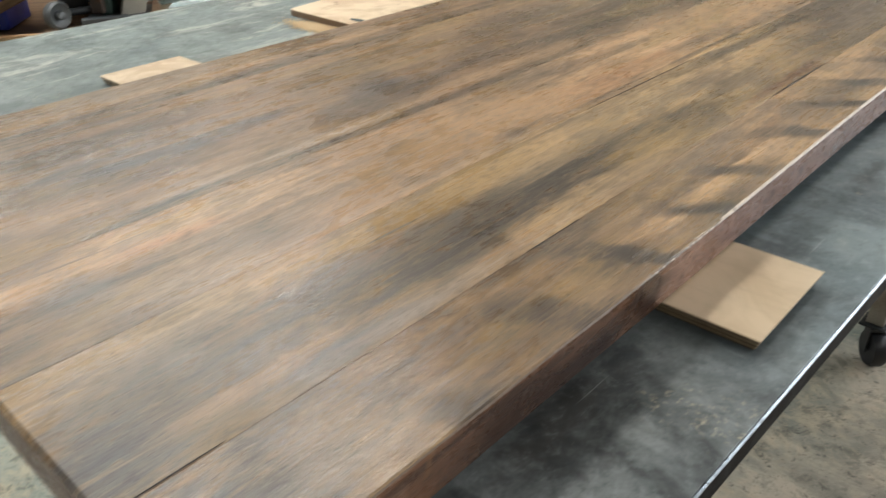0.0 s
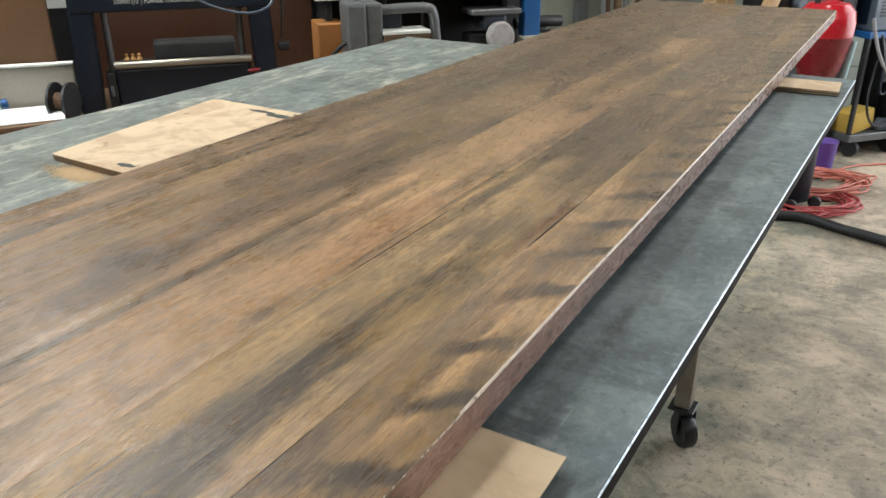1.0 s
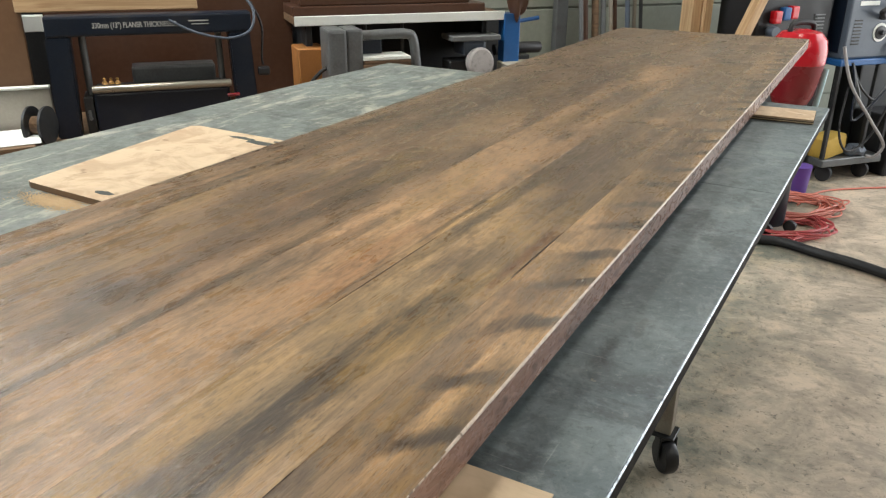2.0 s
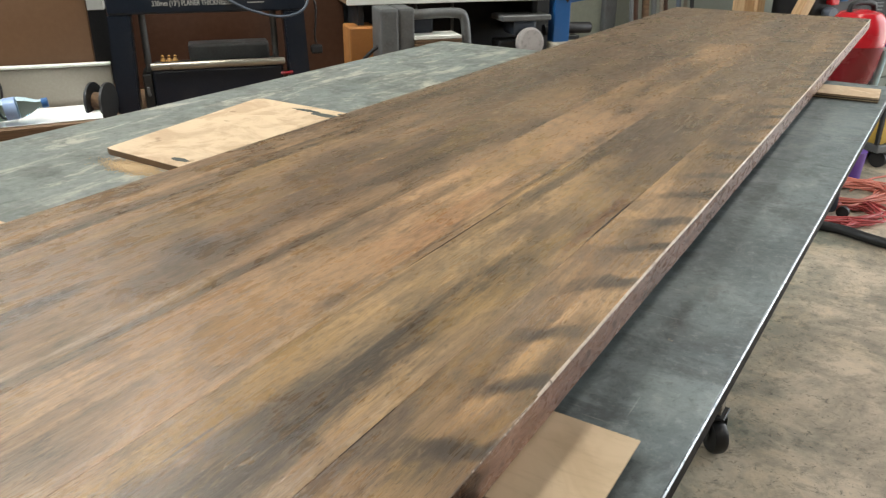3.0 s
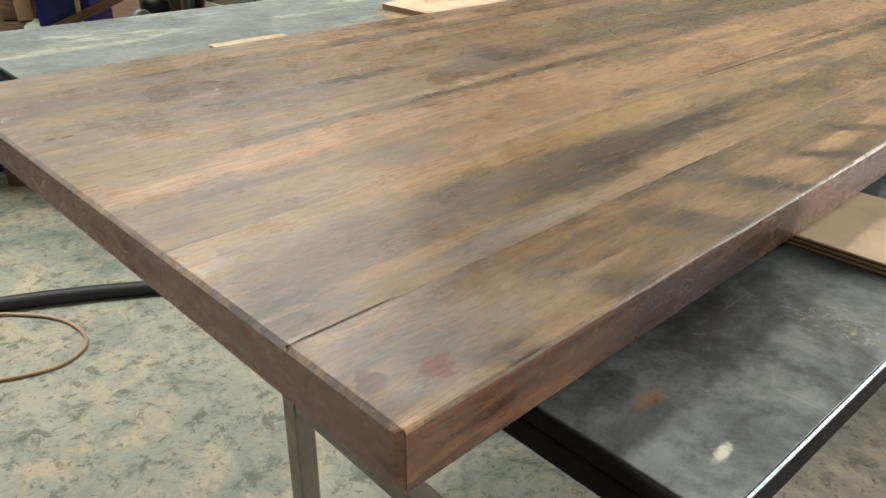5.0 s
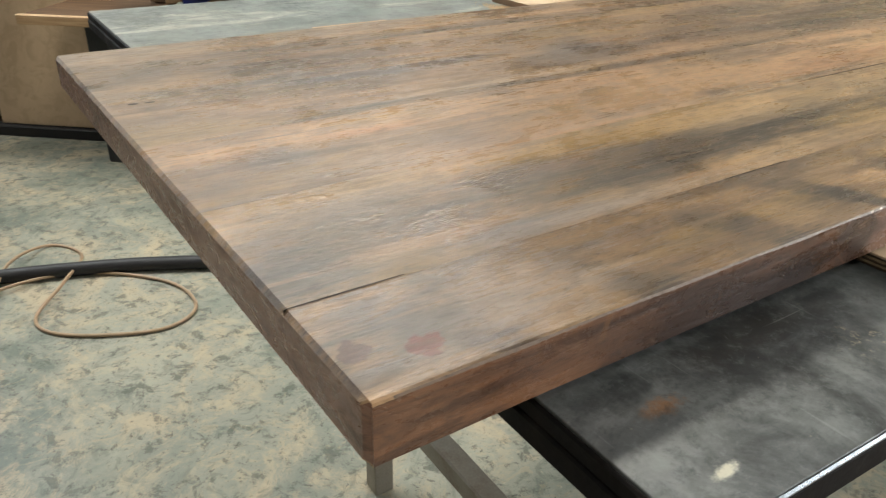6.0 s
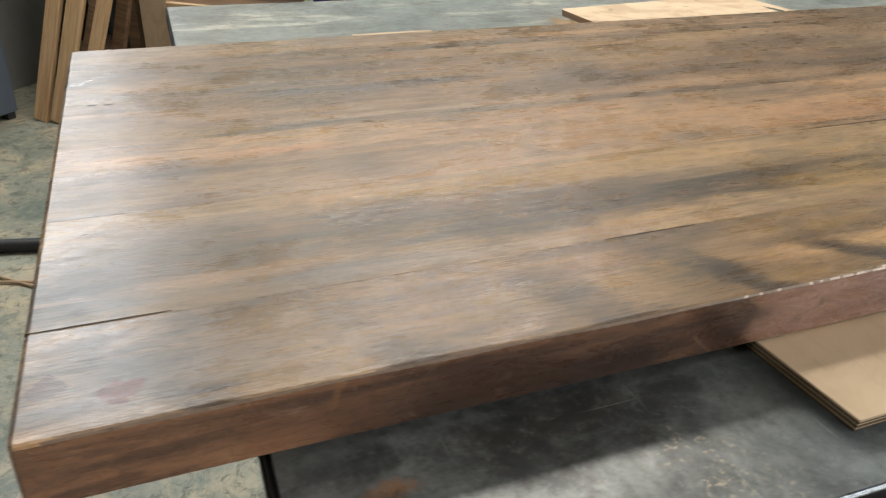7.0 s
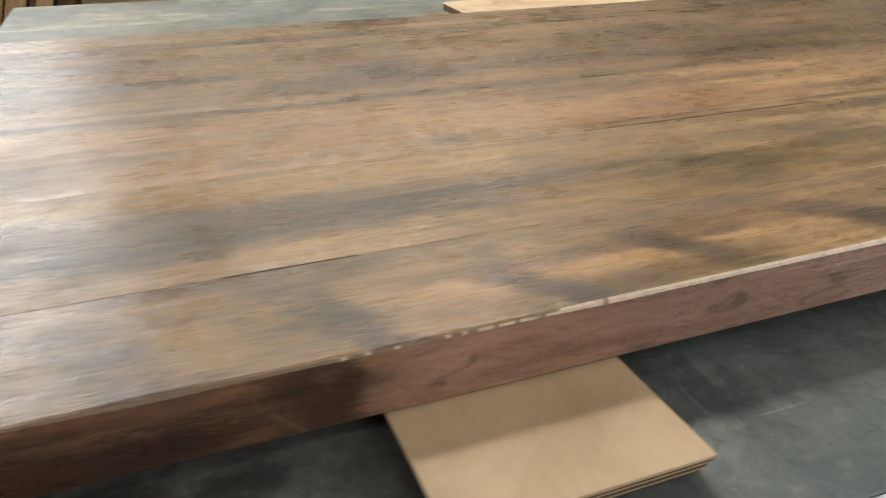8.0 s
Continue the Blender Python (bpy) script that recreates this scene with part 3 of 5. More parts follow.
part("end_lip", boxed((-HX, -HY - 0.0035, TOP - 0.024), (HX, -HY + 0.001, TOP - 0.0108), 0.001), BLACKSTEEL, bench, "dark lip under the plate")
LX0, LX1, LY0, LY1 = -0.30, 0.37, -0.585, 0.66
for x in (LX0, LX1):
    part("top_rail", boxed((x - 0.02, -HY + 0.08, TOP - 0.052), (x + 0.02, HY - 0.08, TOP - 0.0125), 0.003), GALV, bench)
for y in (LY0, LY1):
    part("cross_rail", boxed((LX0 + 0.02, y - 0.018, 0.235), (LX1 - 0.02, y + 0.018, 0.273), 0.003), GALV, bench)
    part("top_cross_rail", boxed((LX0 + 0.0205, y - 0.018, TOP - 0.052), (LX1 - 0.0205, y + 0.018, TOP - 0.0125), 0.003), GALV, bench)
for x in (LX0, LX1):
    for y in (LY0, LY1):
        leg = part("leg", boxed((x - 0.019, y - 0.019, 0.105 if y > 0 else 0.0), (x + 0.019, y + 0.019, TOP - 0.0525), 0.003, 2), GALV, bench)
        if y < 0:
            continue
        castor = part("castor", boxed((x - 0.03, y - 0.03, 0.098), (x + 0.03, y + 0.03, 0.1045), 0.002), DARK, bench, "black castor")
        part("wheel", lathe(bmesh.new(), [(0.012, -0.016), (0.04, -0.016), (0.044, -0.009), (0.044, 0.009), (0.04, 0.016), (0.012, 0.016)], pose(x + 0.012, y - 0.012, 0.044, 0, 90, 40), 24), BLACK, castor, smooth=True)
        fork = bmesh.new()
        for s in (-1, 1):
            box(fork, (-0.014, s * 0.021 - 0.0015, 0.034), (0.014, s * 0.021 + 0.0015, 0.098), 0.001)
        box(fork, (-0.014, -0.0205, 0.090), (0.014, 0.0205, 0.0975), 0.001)
        part("fork", fork, DARK, castor, m=pose(x + 0.008, y - 0.008, 0, 0, 0, 130))


# ---- the wooden tabletop ----
SLAB_TOP, SLAB_LOW, LENGTH = 0.90, 0.8702, 2.77
SEAMS = (-0.6, -0.515, -0.41, -0.302, -0.187, -0.0725, 0.0)
tabletop = thing("wooden_tabletop", "long stained hardwood tabletop of old boards lying on packers", "tabletop")


# where along y the joints stand a little open, and how far; elsewhere they are tight
OPEN = {-0.187: ((0.5, 1.25, 1.0),), -0.0725: ((-0.1, 0.09, 0.2), (0.28, 0.42, 0.5), (0.58, 1.0, 1.25), (1.3, 1.7, 1.1), (2.1, 2.4, 0.8))}


def gap(seam, y):
    return 0.22 + sum(k * min(1, max(0, (y - y0) / 0.05), 1) * min(1, max(0, (y1 - y) / 0.05)) for y0, y1, k in OPEN.get(seam, ()))


def plank(x0, x1, y0, y1, material, seed, outer="", seams=(0, 0)):
    """One board: a worn cross-section drawn out along y, its outer arrises rubbed uneven."""
    bm = bmesh.new()
    steps = max(6, int((y1 - y0) / (0.0022 if "r" in outer else 0.02)))
    rings = []
    for i in range(-1, steps + 2):
        y = y0 + (y1 - y0) * min(max(i / steps, 0), 1)
        if i == 0:
            y += 0.0026
        elif i == steps:
            y -= 0.0026
        bl = 0.0022 + 0.0011 * noise.noise(Vector((seed, y * 26, 0))) if "l" in outer else gap(seams[0], y) * (0.00042 + 0.0003 * noise.noise(Vector((seed, y * 5, 0))))
        br = 0.0017 + 0.00014 * math.sin(y * 1250 + 5 * noise.noise(Vector((seed, y * 9, 3)))) + 0.0005 * noise.noise(Vector((seed + 9, y * 22, 0))) if "r" in outer else gap(seams[1], y) * (0.00042 + 0.0003 * noise.noise(Vector((seed + 9, y * 5, 0))))
        wl = 0.0009 * noise.noise(Vector((seed + 3, y * 4, 5))) if "l" in outer else 0.0
        wr = 0.0011 * noise.noise(Vector((seed + 5, y * 4, 7))) if "r" in outer else 0.0
        if "n" in outer and i == -1:
            end = 0.0022
        elif "f" in outer and i == steps + 1:
            end = 0.0018
        else:
            end = 0.0
        inset = {-1: 0.0042, 0: 0.0012, steps: 0.0012, steps + 1: 0.0042}.get(i, 0.0)
        x2, x3 = x0 + wl + (inset if "l" in outer else 0), x1 + wr - (inset if "r" in outer else 0)
        zt = SLAB_TOP - 0.0002 * abs(noise.noise(Vector((seed, y * 3, 2))))
        rings.append([bm.verts.new(v) for v in ((x2, y, SLAB_LOW + 0.001 + end), (x2, y, zt - bl - end), (x2 + 0.3 * bl, y, zt - 0.3 * bl - end), (x2 + bl, y, zt - end), (x3 - br, y, zt - end), (x3 - 0.3 * br, y, zt - 0.3 * br - end), (x3, y, zt - br - end), (x3, y, SLAB_LOW + 0.001 + end), (x3 - 0.001, y, SLAB_LOW + end), (x2 + 0.001, y, SLAB_LOW + end))])
    for a, b in zip(rings, rings[1:]):
        for k in range(len(a)):
            j = (k + 1) % len(a)
            bm.faces.new((a[k], a[j], b[j], b[k]))
    bm.faces.new(rings[0][::-1])
    bm.faces.new(rings[-1])
    ob = part("plank", bm, material, tabletop)
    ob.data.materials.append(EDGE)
    ob.data.materials.append(ARRIS)
    ob.data.materials.append(END)
    ob.data.materials.append(WORN)
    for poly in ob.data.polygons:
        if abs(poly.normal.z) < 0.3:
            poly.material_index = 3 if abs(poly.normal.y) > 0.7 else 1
        elif "r" in outer and 0.3 < poly.normal.z < (0.97 if poly.center.y > 0.4 else 0.72) and poly.center.x > x1 - 0.006 and poly.center.y > 0.01 and poly.center.y < LENGTH - 0.01:
            poly.material_index = 2 if poly.center.y + 0.16 * noise.noise(Vector((poly.center.y * 350, 1, 2))) > 0.36 else 4
    return ob


DARKSTAIN, GREYSTAIN, BLUEGREY, BROWNGREY = (0.05, 0.037, 0.028), (0.14, 0.118, 0.1), (0.1, 0.097, 0.1), (0.115, 0.083, 0.06)
TANSTAIN, ORANGESTAIN, GOLD, KHAKI, PALE = (0.46, 0.282, 0.152), (0.46, 0.2, 0.085), (0.37, 0.225, 0.085), (0.28, 0.198, 0.115), (0.5, 0.36, 0.245)
REDKNOT, FILLER = (0.11, 0.016, 0.008), (0.17, 0.075, 0.035)
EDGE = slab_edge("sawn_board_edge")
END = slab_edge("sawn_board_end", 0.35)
SPLIT = paint("dark_split", (0.022, 0.013, 0.009), 0.8)
WORN = paint("dull_worn_arris", (0.24, 0.175, 0.13), 0.36, 0.0, 0.95, (0.06, 0.04, 0.03), 130)
ARRIS = paint("rubbed_pale_arris", (0.68, 0.56, 0.46), 0.32, 0.0, 0.95, (0.14, 0.08, 0.06), 130)
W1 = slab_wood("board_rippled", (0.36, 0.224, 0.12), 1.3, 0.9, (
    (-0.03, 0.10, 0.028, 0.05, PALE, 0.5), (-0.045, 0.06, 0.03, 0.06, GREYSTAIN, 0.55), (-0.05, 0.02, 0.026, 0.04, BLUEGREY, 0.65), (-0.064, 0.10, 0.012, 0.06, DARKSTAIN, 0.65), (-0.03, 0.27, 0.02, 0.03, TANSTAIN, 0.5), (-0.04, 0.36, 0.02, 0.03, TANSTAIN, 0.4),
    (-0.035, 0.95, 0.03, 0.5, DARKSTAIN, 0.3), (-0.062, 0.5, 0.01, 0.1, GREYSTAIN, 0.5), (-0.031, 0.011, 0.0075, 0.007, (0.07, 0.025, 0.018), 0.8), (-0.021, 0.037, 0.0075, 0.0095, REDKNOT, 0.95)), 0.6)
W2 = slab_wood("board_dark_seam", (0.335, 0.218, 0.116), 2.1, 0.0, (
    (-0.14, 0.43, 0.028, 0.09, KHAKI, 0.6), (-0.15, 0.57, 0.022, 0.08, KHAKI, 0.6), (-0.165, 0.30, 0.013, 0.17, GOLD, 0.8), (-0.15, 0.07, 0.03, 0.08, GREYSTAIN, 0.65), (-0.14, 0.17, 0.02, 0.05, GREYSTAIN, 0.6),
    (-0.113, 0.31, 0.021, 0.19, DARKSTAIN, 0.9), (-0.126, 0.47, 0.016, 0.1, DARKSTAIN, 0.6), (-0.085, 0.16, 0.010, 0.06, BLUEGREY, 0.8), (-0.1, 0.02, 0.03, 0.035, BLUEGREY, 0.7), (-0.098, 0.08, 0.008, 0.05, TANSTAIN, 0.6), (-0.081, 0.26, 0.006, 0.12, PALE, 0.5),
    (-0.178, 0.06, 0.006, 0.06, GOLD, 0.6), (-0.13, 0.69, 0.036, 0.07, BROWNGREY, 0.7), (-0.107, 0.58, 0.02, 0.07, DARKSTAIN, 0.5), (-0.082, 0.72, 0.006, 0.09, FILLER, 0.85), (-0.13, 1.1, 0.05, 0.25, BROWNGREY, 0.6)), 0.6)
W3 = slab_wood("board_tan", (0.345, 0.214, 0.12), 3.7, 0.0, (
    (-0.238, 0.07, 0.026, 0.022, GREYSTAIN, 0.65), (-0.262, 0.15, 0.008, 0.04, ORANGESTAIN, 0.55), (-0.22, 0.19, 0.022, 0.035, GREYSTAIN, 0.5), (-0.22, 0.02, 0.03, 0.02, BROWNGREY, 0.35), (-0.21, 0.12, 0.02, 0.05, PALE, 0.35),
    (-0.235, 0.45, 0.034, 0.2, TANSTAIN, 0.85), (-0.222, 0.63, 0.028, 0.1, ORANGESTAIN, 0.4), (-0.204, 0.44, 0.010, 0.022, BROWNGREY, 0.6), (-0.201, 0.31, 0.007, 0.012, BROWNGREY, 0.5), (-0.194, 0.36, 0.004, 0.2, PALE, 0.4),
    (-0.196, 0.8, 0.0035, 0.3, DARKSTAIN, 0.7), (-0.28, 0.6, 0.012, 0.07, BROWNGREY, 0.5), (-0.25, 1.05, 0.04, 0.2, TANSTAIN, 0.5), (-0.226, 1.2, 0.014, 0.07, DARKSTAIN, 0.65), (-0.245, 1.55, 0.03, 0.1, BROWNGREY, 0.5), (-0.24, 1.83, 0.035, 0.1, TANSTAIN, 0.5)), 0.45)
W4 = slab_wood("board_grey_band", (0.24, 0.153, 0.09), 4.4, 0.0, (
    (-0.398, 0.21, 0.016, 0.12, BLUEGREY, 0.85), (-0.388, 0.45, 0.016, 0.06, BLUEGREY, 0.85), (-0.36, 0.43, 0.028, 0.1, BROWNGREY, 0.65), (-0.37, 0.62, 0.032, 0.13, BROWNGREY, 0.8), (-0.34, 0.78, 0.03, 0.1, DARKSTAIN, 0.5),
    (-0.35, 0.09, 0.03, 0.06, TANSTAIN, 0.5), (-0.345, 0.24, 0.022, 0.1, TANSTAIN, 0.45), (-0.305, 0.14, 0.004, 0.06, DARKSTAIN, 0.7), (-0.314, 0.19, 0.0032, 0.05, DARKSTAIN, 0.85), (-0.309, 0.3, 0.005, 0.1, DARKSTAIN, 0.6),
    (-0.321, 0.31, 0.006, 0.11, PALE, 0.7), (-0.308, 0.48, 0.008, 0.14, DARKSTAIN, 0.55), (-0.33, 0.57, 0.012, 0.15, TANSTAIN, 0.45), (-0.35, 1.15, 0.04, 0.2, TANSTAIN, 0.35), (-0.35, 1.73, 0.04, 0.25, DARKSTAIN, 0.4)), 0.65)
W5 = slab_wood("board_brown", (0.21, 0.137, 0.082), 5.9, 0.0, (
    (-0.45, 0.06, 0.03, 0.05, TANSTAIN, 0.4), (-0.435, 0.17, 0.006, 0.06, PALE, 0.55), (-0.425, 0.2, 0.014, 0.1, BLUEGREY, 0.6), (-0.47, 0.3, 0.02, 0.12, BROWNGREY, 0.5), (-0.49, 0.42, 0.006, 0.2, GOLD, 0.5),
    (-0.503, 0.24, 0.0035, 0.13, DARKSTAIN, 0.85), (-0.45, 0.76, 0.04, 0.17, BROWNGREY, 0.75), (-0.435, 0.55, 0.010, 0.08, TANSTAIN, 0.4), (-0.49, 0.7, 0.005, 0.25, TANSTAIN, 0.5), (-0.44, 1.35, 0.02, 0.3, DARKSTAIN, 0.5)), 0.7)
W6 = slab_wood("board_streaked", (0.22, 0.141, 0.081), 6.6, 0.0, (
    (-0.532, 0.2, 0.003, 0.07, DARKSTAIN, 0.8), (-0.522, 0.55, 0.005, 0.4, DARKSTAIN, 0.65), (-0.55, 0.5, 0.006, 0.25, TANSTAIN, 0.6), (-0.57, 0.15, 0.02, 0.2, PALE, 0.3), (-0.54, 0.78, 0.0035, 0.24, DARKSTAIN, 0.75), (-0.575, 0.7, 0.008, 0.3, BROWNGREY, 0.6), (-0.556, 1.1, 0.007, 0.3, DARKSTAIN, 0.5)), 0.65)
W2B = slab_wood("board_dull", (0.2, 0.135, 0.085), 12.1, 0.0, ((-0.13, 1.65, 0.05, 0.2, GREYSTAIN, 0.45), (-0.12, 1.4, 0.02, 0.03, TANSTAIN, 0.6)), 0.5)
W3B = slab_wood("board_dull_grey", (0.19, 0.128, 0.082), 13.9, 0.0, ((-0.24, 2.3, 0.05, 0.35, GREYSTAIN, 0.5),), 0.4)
BOARDS = [(0, (W6,), "l", ()), (1, (W5,), "", ()), (2, (W4,), "", ()), (3, (W3, W3B), "", (2.0,)), (4, (W2, W2B), "", (1.36,)), (5, (W1,), "r", ())]
for k, woods, side, cuts in BOARDS:
    ends = [0.0, *cuts, LENGTH]
    for j, (y0, y1) in enumerate(zip(ends, ends[1:])):
        mark = side + ("n" if j == 0 else "") + ("f" if j == len(ends) - 2 else "")
        plank(SEAMS[k] + 0.0001, SEAMS[k + 1] - 0.0001, y0 + (0.0009 if j else 0), y1 - (0.0009 if y1 < LENGTH else 0), woods[j], 11 * k + j, mark, SEAMS[k:k + 2])
# nail holes and the dark filled splits along the seams
for x, y, w, h in ((-0.405, 0.022, 0.0016, 0.004), (-0.4035, 0.034, 0.0016, 0.004), (-0.0735, 0.03, 0.0004, 0.03), (-0.0725, 0.31, 0.0003, 0.03), (-0.0735, 0.73, 0.0008, 0.07), (-0.187, 0.62, 0.0006, 0.10)):
    outline = [(x + w * math.cos(q) * (1 + 0.3 * noise.noise(Vector((q * 2, x * 90, y * 9)))), y + h * math.sin(q)) for q in [2 * math.pi * i / 14 for i in range(14)]]
    part("split", prism(bmesh.new(), outline, SLAB_TOP - 0.002, SLAB_TOP + 0.0002), SPLIT, tabletop, "dark open split in the wood")


# ---- packers and loose board on the bench ----
def packer(label, x0, x1, y0, y1, material, turn=0.0, sheets=2):
    cx, cy = (x0 + x1) / 2, (y0 + y1) / 2
    root = thing("plywood_packer", label, "packer", pose(cx, cy, TOP + 0.0004, 0, 0, turn), "packers under the tabletop")
    w, h = (x1 - x0) / 2, (y1 - y0) / 2
    plies = 6 if sheets == 2 else 5
    step = (SLAB_LOW - TOP - 0.0008) / plies
    for k in range(plies):
        slip = 0.0008 * ((k * 7) % 3 - 1) - (0.002 if sheets == 2 and k < 3 else 0)
        top = k == plies - 1
        part("ply_layer", boxed((-w - slip, -h - slip, k * step), (w + slip, h + slip, (k + 1) * step - 0.0002), 0.0003), material if top else (VENEER if k % 2 else VENEERDARK), root)


packer("tan plywood packer sticking out from under the tabletop", -0.06, 0.062, 0.329, 0.430, PLY)
packer("pale plywood packer under the tabletop's far edge", -0.745, -0.54, 0.325, 0.431, PLYPALE)
packer("pale plywood packer near the end of the bench", -0.06, 0.108, 1.69, 1.785, PLYPALE, 2.0, 1)
packer("small pale plywood packer at the bench's end", -0.65, -0.52, 1.72, 1.80, PLYPALE, -2.0, 1)

offcut = thing("plywood_offcut", "blotchy plywood offcut with dark stamped marks on the bench", "plywood board")
sheet = part("board", prism(bmesh.new(), [(-0.848, 0.690), (-0.838, 0.686), (-0.60, 0.677), (-0.585, 1.05), (-0.885, 1.061), (-0.897, 1.052)], TOP + 0.0005, TOP + 0.0095), PLYPALE, offcut)
sheet.data.materials.append(OLDWOOD)
for poly in sheet.data.polygons:
    poly.material_index = 0 if poly.normal.z > 0.5 else 1
for x, y, w, h in ((-0.75, 1.030, 0.03, 0.006), (-0.70, 1.020, 0.034, 0.009), (-0.66, 1.038, 0.03, 0.006), (-0.705, 0.705, 0.018, 0.006)):
    outline = [(x + w * math.cos(q) * (1 + 0.4 * noise.noise(Vector((q * 3, x * 40, 1)))), y + h * math.sin(q) * (1 + 0.4 * noise.noise(Vector((q * 3, y * 40, 4))))) for q in [2 * math.pi * i / 16 for i in range(16)]]
    part("mark", prism(bmesh.new(), outline, TOP + 0.009, TOP + 0.0098), INK, offcut, "dark stamped mark")
bm = bmesh.new()
rnd = random.Random(4)
for k in range(4200):
    x, y = -0.758 + rnd.gauss(0, 0.026), 0.664 + rnd.gauss(0, 0.01)
    s = rnd.uniform(0.0004, 0.0013)
    box(bm, (x, y, TOP), (x + s * 1.6, y + s, TOP + rnd.uniform(0.0003, 0.0007)))
single("sawdust", bm, SAWDUST, "thin spill of sawdust on the steel bench", "sawdust", kind="stuff")

# ---- along the back wall: the counter and what stands on it ----
CT = 0.56
counter = thing("counter", "old timber counter along the back wall", "counter", ROOM)
part("counter_top", boxed((-1.9, 2.42, CT - 0.035), (1.75, 3.36, CT), 0.004), OLDWOOD, counter)
part("front_edge", boxed((-1.9, 2.395, CT - 0.03), (1.75, 2.418, CT + 0.004), 0.003), PINE_FLAT, counter, "pale pine edging")
for a in (-1.68, -0.6, 0.6, 1.65):
    part("leg", boxed((a - 0.04, 2.5, 0), (a + 0.04, 2.58, CT - 0.036), 0.004), DARK, counter)
single("timber_block", boxed((-0.05, -0.05, 0), (0.05, 0.05, 0.22), 0.004), OLDWOOD, "brown timber block on the floor under the counter", "timber", at(-1.56, 2.62))

backboard = thing("backboard", "off-white splashboard with a pale capping behind the counter", "board", ROOM)
part("sheet", boxed((-1.06, 2.82, CT + 0.0005), (-0.335, 2.84, 0.72), 0.003), OFFWHITE, backboard)
part("capping", boxed((-1.06, 2.814, 0.7205), (-0.335, 2.846, 0.729), 0.002), WHITE, backboard, "pale capping strip")
single("fibreboard_sheet", boxed((-0.16, -0.008, 0), (0.16, 0.008, 1.1), 0.003), TAN, "tan fibreboard sheet leaning against the wall", "sheet", ROOM @ pose(-0.546, 2.868, CT, -3, 0, 0))
single("fibreboard_sheet", boxed((-0.11, -0.008, 0), (0.11, 0.008, 0.9), 0.003), HARDBOARD, "dark brown fibreboard sheet leaning against the wall", "sheet", ROOM @ pose(-1.02, 3.2, CT, -3, -4, 0))
single("hardboard_sheet", boxed((-0.36, 3.2, CT), (0.53, 3.215, 1.7), 0.002), HARDBOARD, "large brown hardboard sheet standing behind the planer", "sheet", ROOM)
single("shadow_board", boxed((-1.9, 3.34, CT), (0.6, 3.375, 1.8)), DARK, "dark board standing along the wall", "board", ROOM)

# thickness planer
ROLLER = paint("ground_roller", (0.4, 0.38, 0.33), 0.35, 0.85, 0.2, (0.2, 0.17, 0.12))
planer = thing("thickness_planer", "navy blue thickness planer with splayed posts and white lettering", "planer", at(0, 2.8))
part("crossbar", boxed((-0.315, -0.03, 0.885), (0.325, 0.05, 0.95), 0.008, 2), NAVY, planer)
for s, x0, x1 in ((-1, -0.25, -0.235), (1, 0.245, 0.262)):
    bm = bmesh.new()
    prism(bm, [(-0.036, -0.03), (0.036, -0.03), (0.036, 0.05), (-0.036, 0.05)], 0, 0.886 - CT)
    for v in bm.verts:
        v.co.x += s * 0.012 * (1 - v.co.z / 0.33)
    bmesh.ops.bevel(bm, geom=bm.edges[:], offset=0.005, segments=2, affect="EDGES")
    part("post", bm, NAVY, planer, m=pose(s * 0.281, 0, CT))
    part("guide_column", lathe(bmesh.new(), [(0.011, 0.0), (0.011, 0.30)], pose(s * 0.215, 0.03, CT + 0.02), 12), GREY, planer, smooth=True)
part("feed_roller", lathe(bmesh.new(), [(0.011, -0.215), (0.013, -0.21), (0.013, 0.225), (0.011, 0.23)], pose(0.01, -0.02, 0.715, 0, 90, 0), 16), ROLLER, planer, "polished steel roller", True)
part("cutter_housing", boxed((-0.205, -0.015, CT + 0.005), (0.235, 0.18, 0.702), 0.01, 2), NAVY, planer, "dark blue cutter housing")
part("side_gearbox", boxed((-0.238, -0.01, CT + 0.005), (-0.207, 0.12, 0.69), 0.006, 2), DARK, planer)
part("dust_chute", boxed((-0.08, 0.10, 0.703), (0.2, 0.2, 0.765), 0.01, 2), GREY, planer, "grey dust chute")
crown = bmesh.new()
for k in range(3):
    lathe(crown, [(0.011, 0), (0.008, 0.006), (0.004, 0.012), (0.006, 0.017), (0.001, 0.021)], pose(-0.165 + 0.02 * k, 0.0, 0.728), 10)
part("wing_knob", crown, paint("brass_knob", (0.34, 0.19, 0.05), 0.4), planer, "yellow wing knob", True)
part("lock_lever", sweep(bmesh.new(), [(0.225, -0.035, 0.675), (0.245, -0.045, 0.677), (0.262, -0.04, 0.678)], 0.006), DEEPRED, planer, "red lever", True)
part("crank", sweep(bmesh.new(), [(-0.222, -0.012, 0.62), (-0.222, -0.03, 0.622), (-0.222, -0.034, 0.65)], 0.005), GREY, planer, smooth=True)
lettering("lettering", "330mm (13\") PLANER THICKNESSER", 0.0178, LETTER, planer, pose(-0.045, -0.0305, 0.911, 90, 0, 0))
part("small_print", boxed((0.12, -0.0312, 0.924), (0.185, -0.0302, 0.928)), LETTER, planer)
part("small_print", boxed((0.13, -0.0312, 0.914), (0.185, -0.0302, 0.917)), LETTER, planer)
part("power_cable", sweep(bmesh.new(), [(0.06, -0.034, 0.93), (0.14, -0.045, 0.89), (0.24, -0.05, 0.868), (0.315, -0.045, 0.89), (0.335, -0.03, 0.95), (0.31, 0.0, 1.0)], 0.0045), LIGHTGREY, planer, "grey power cable", True)
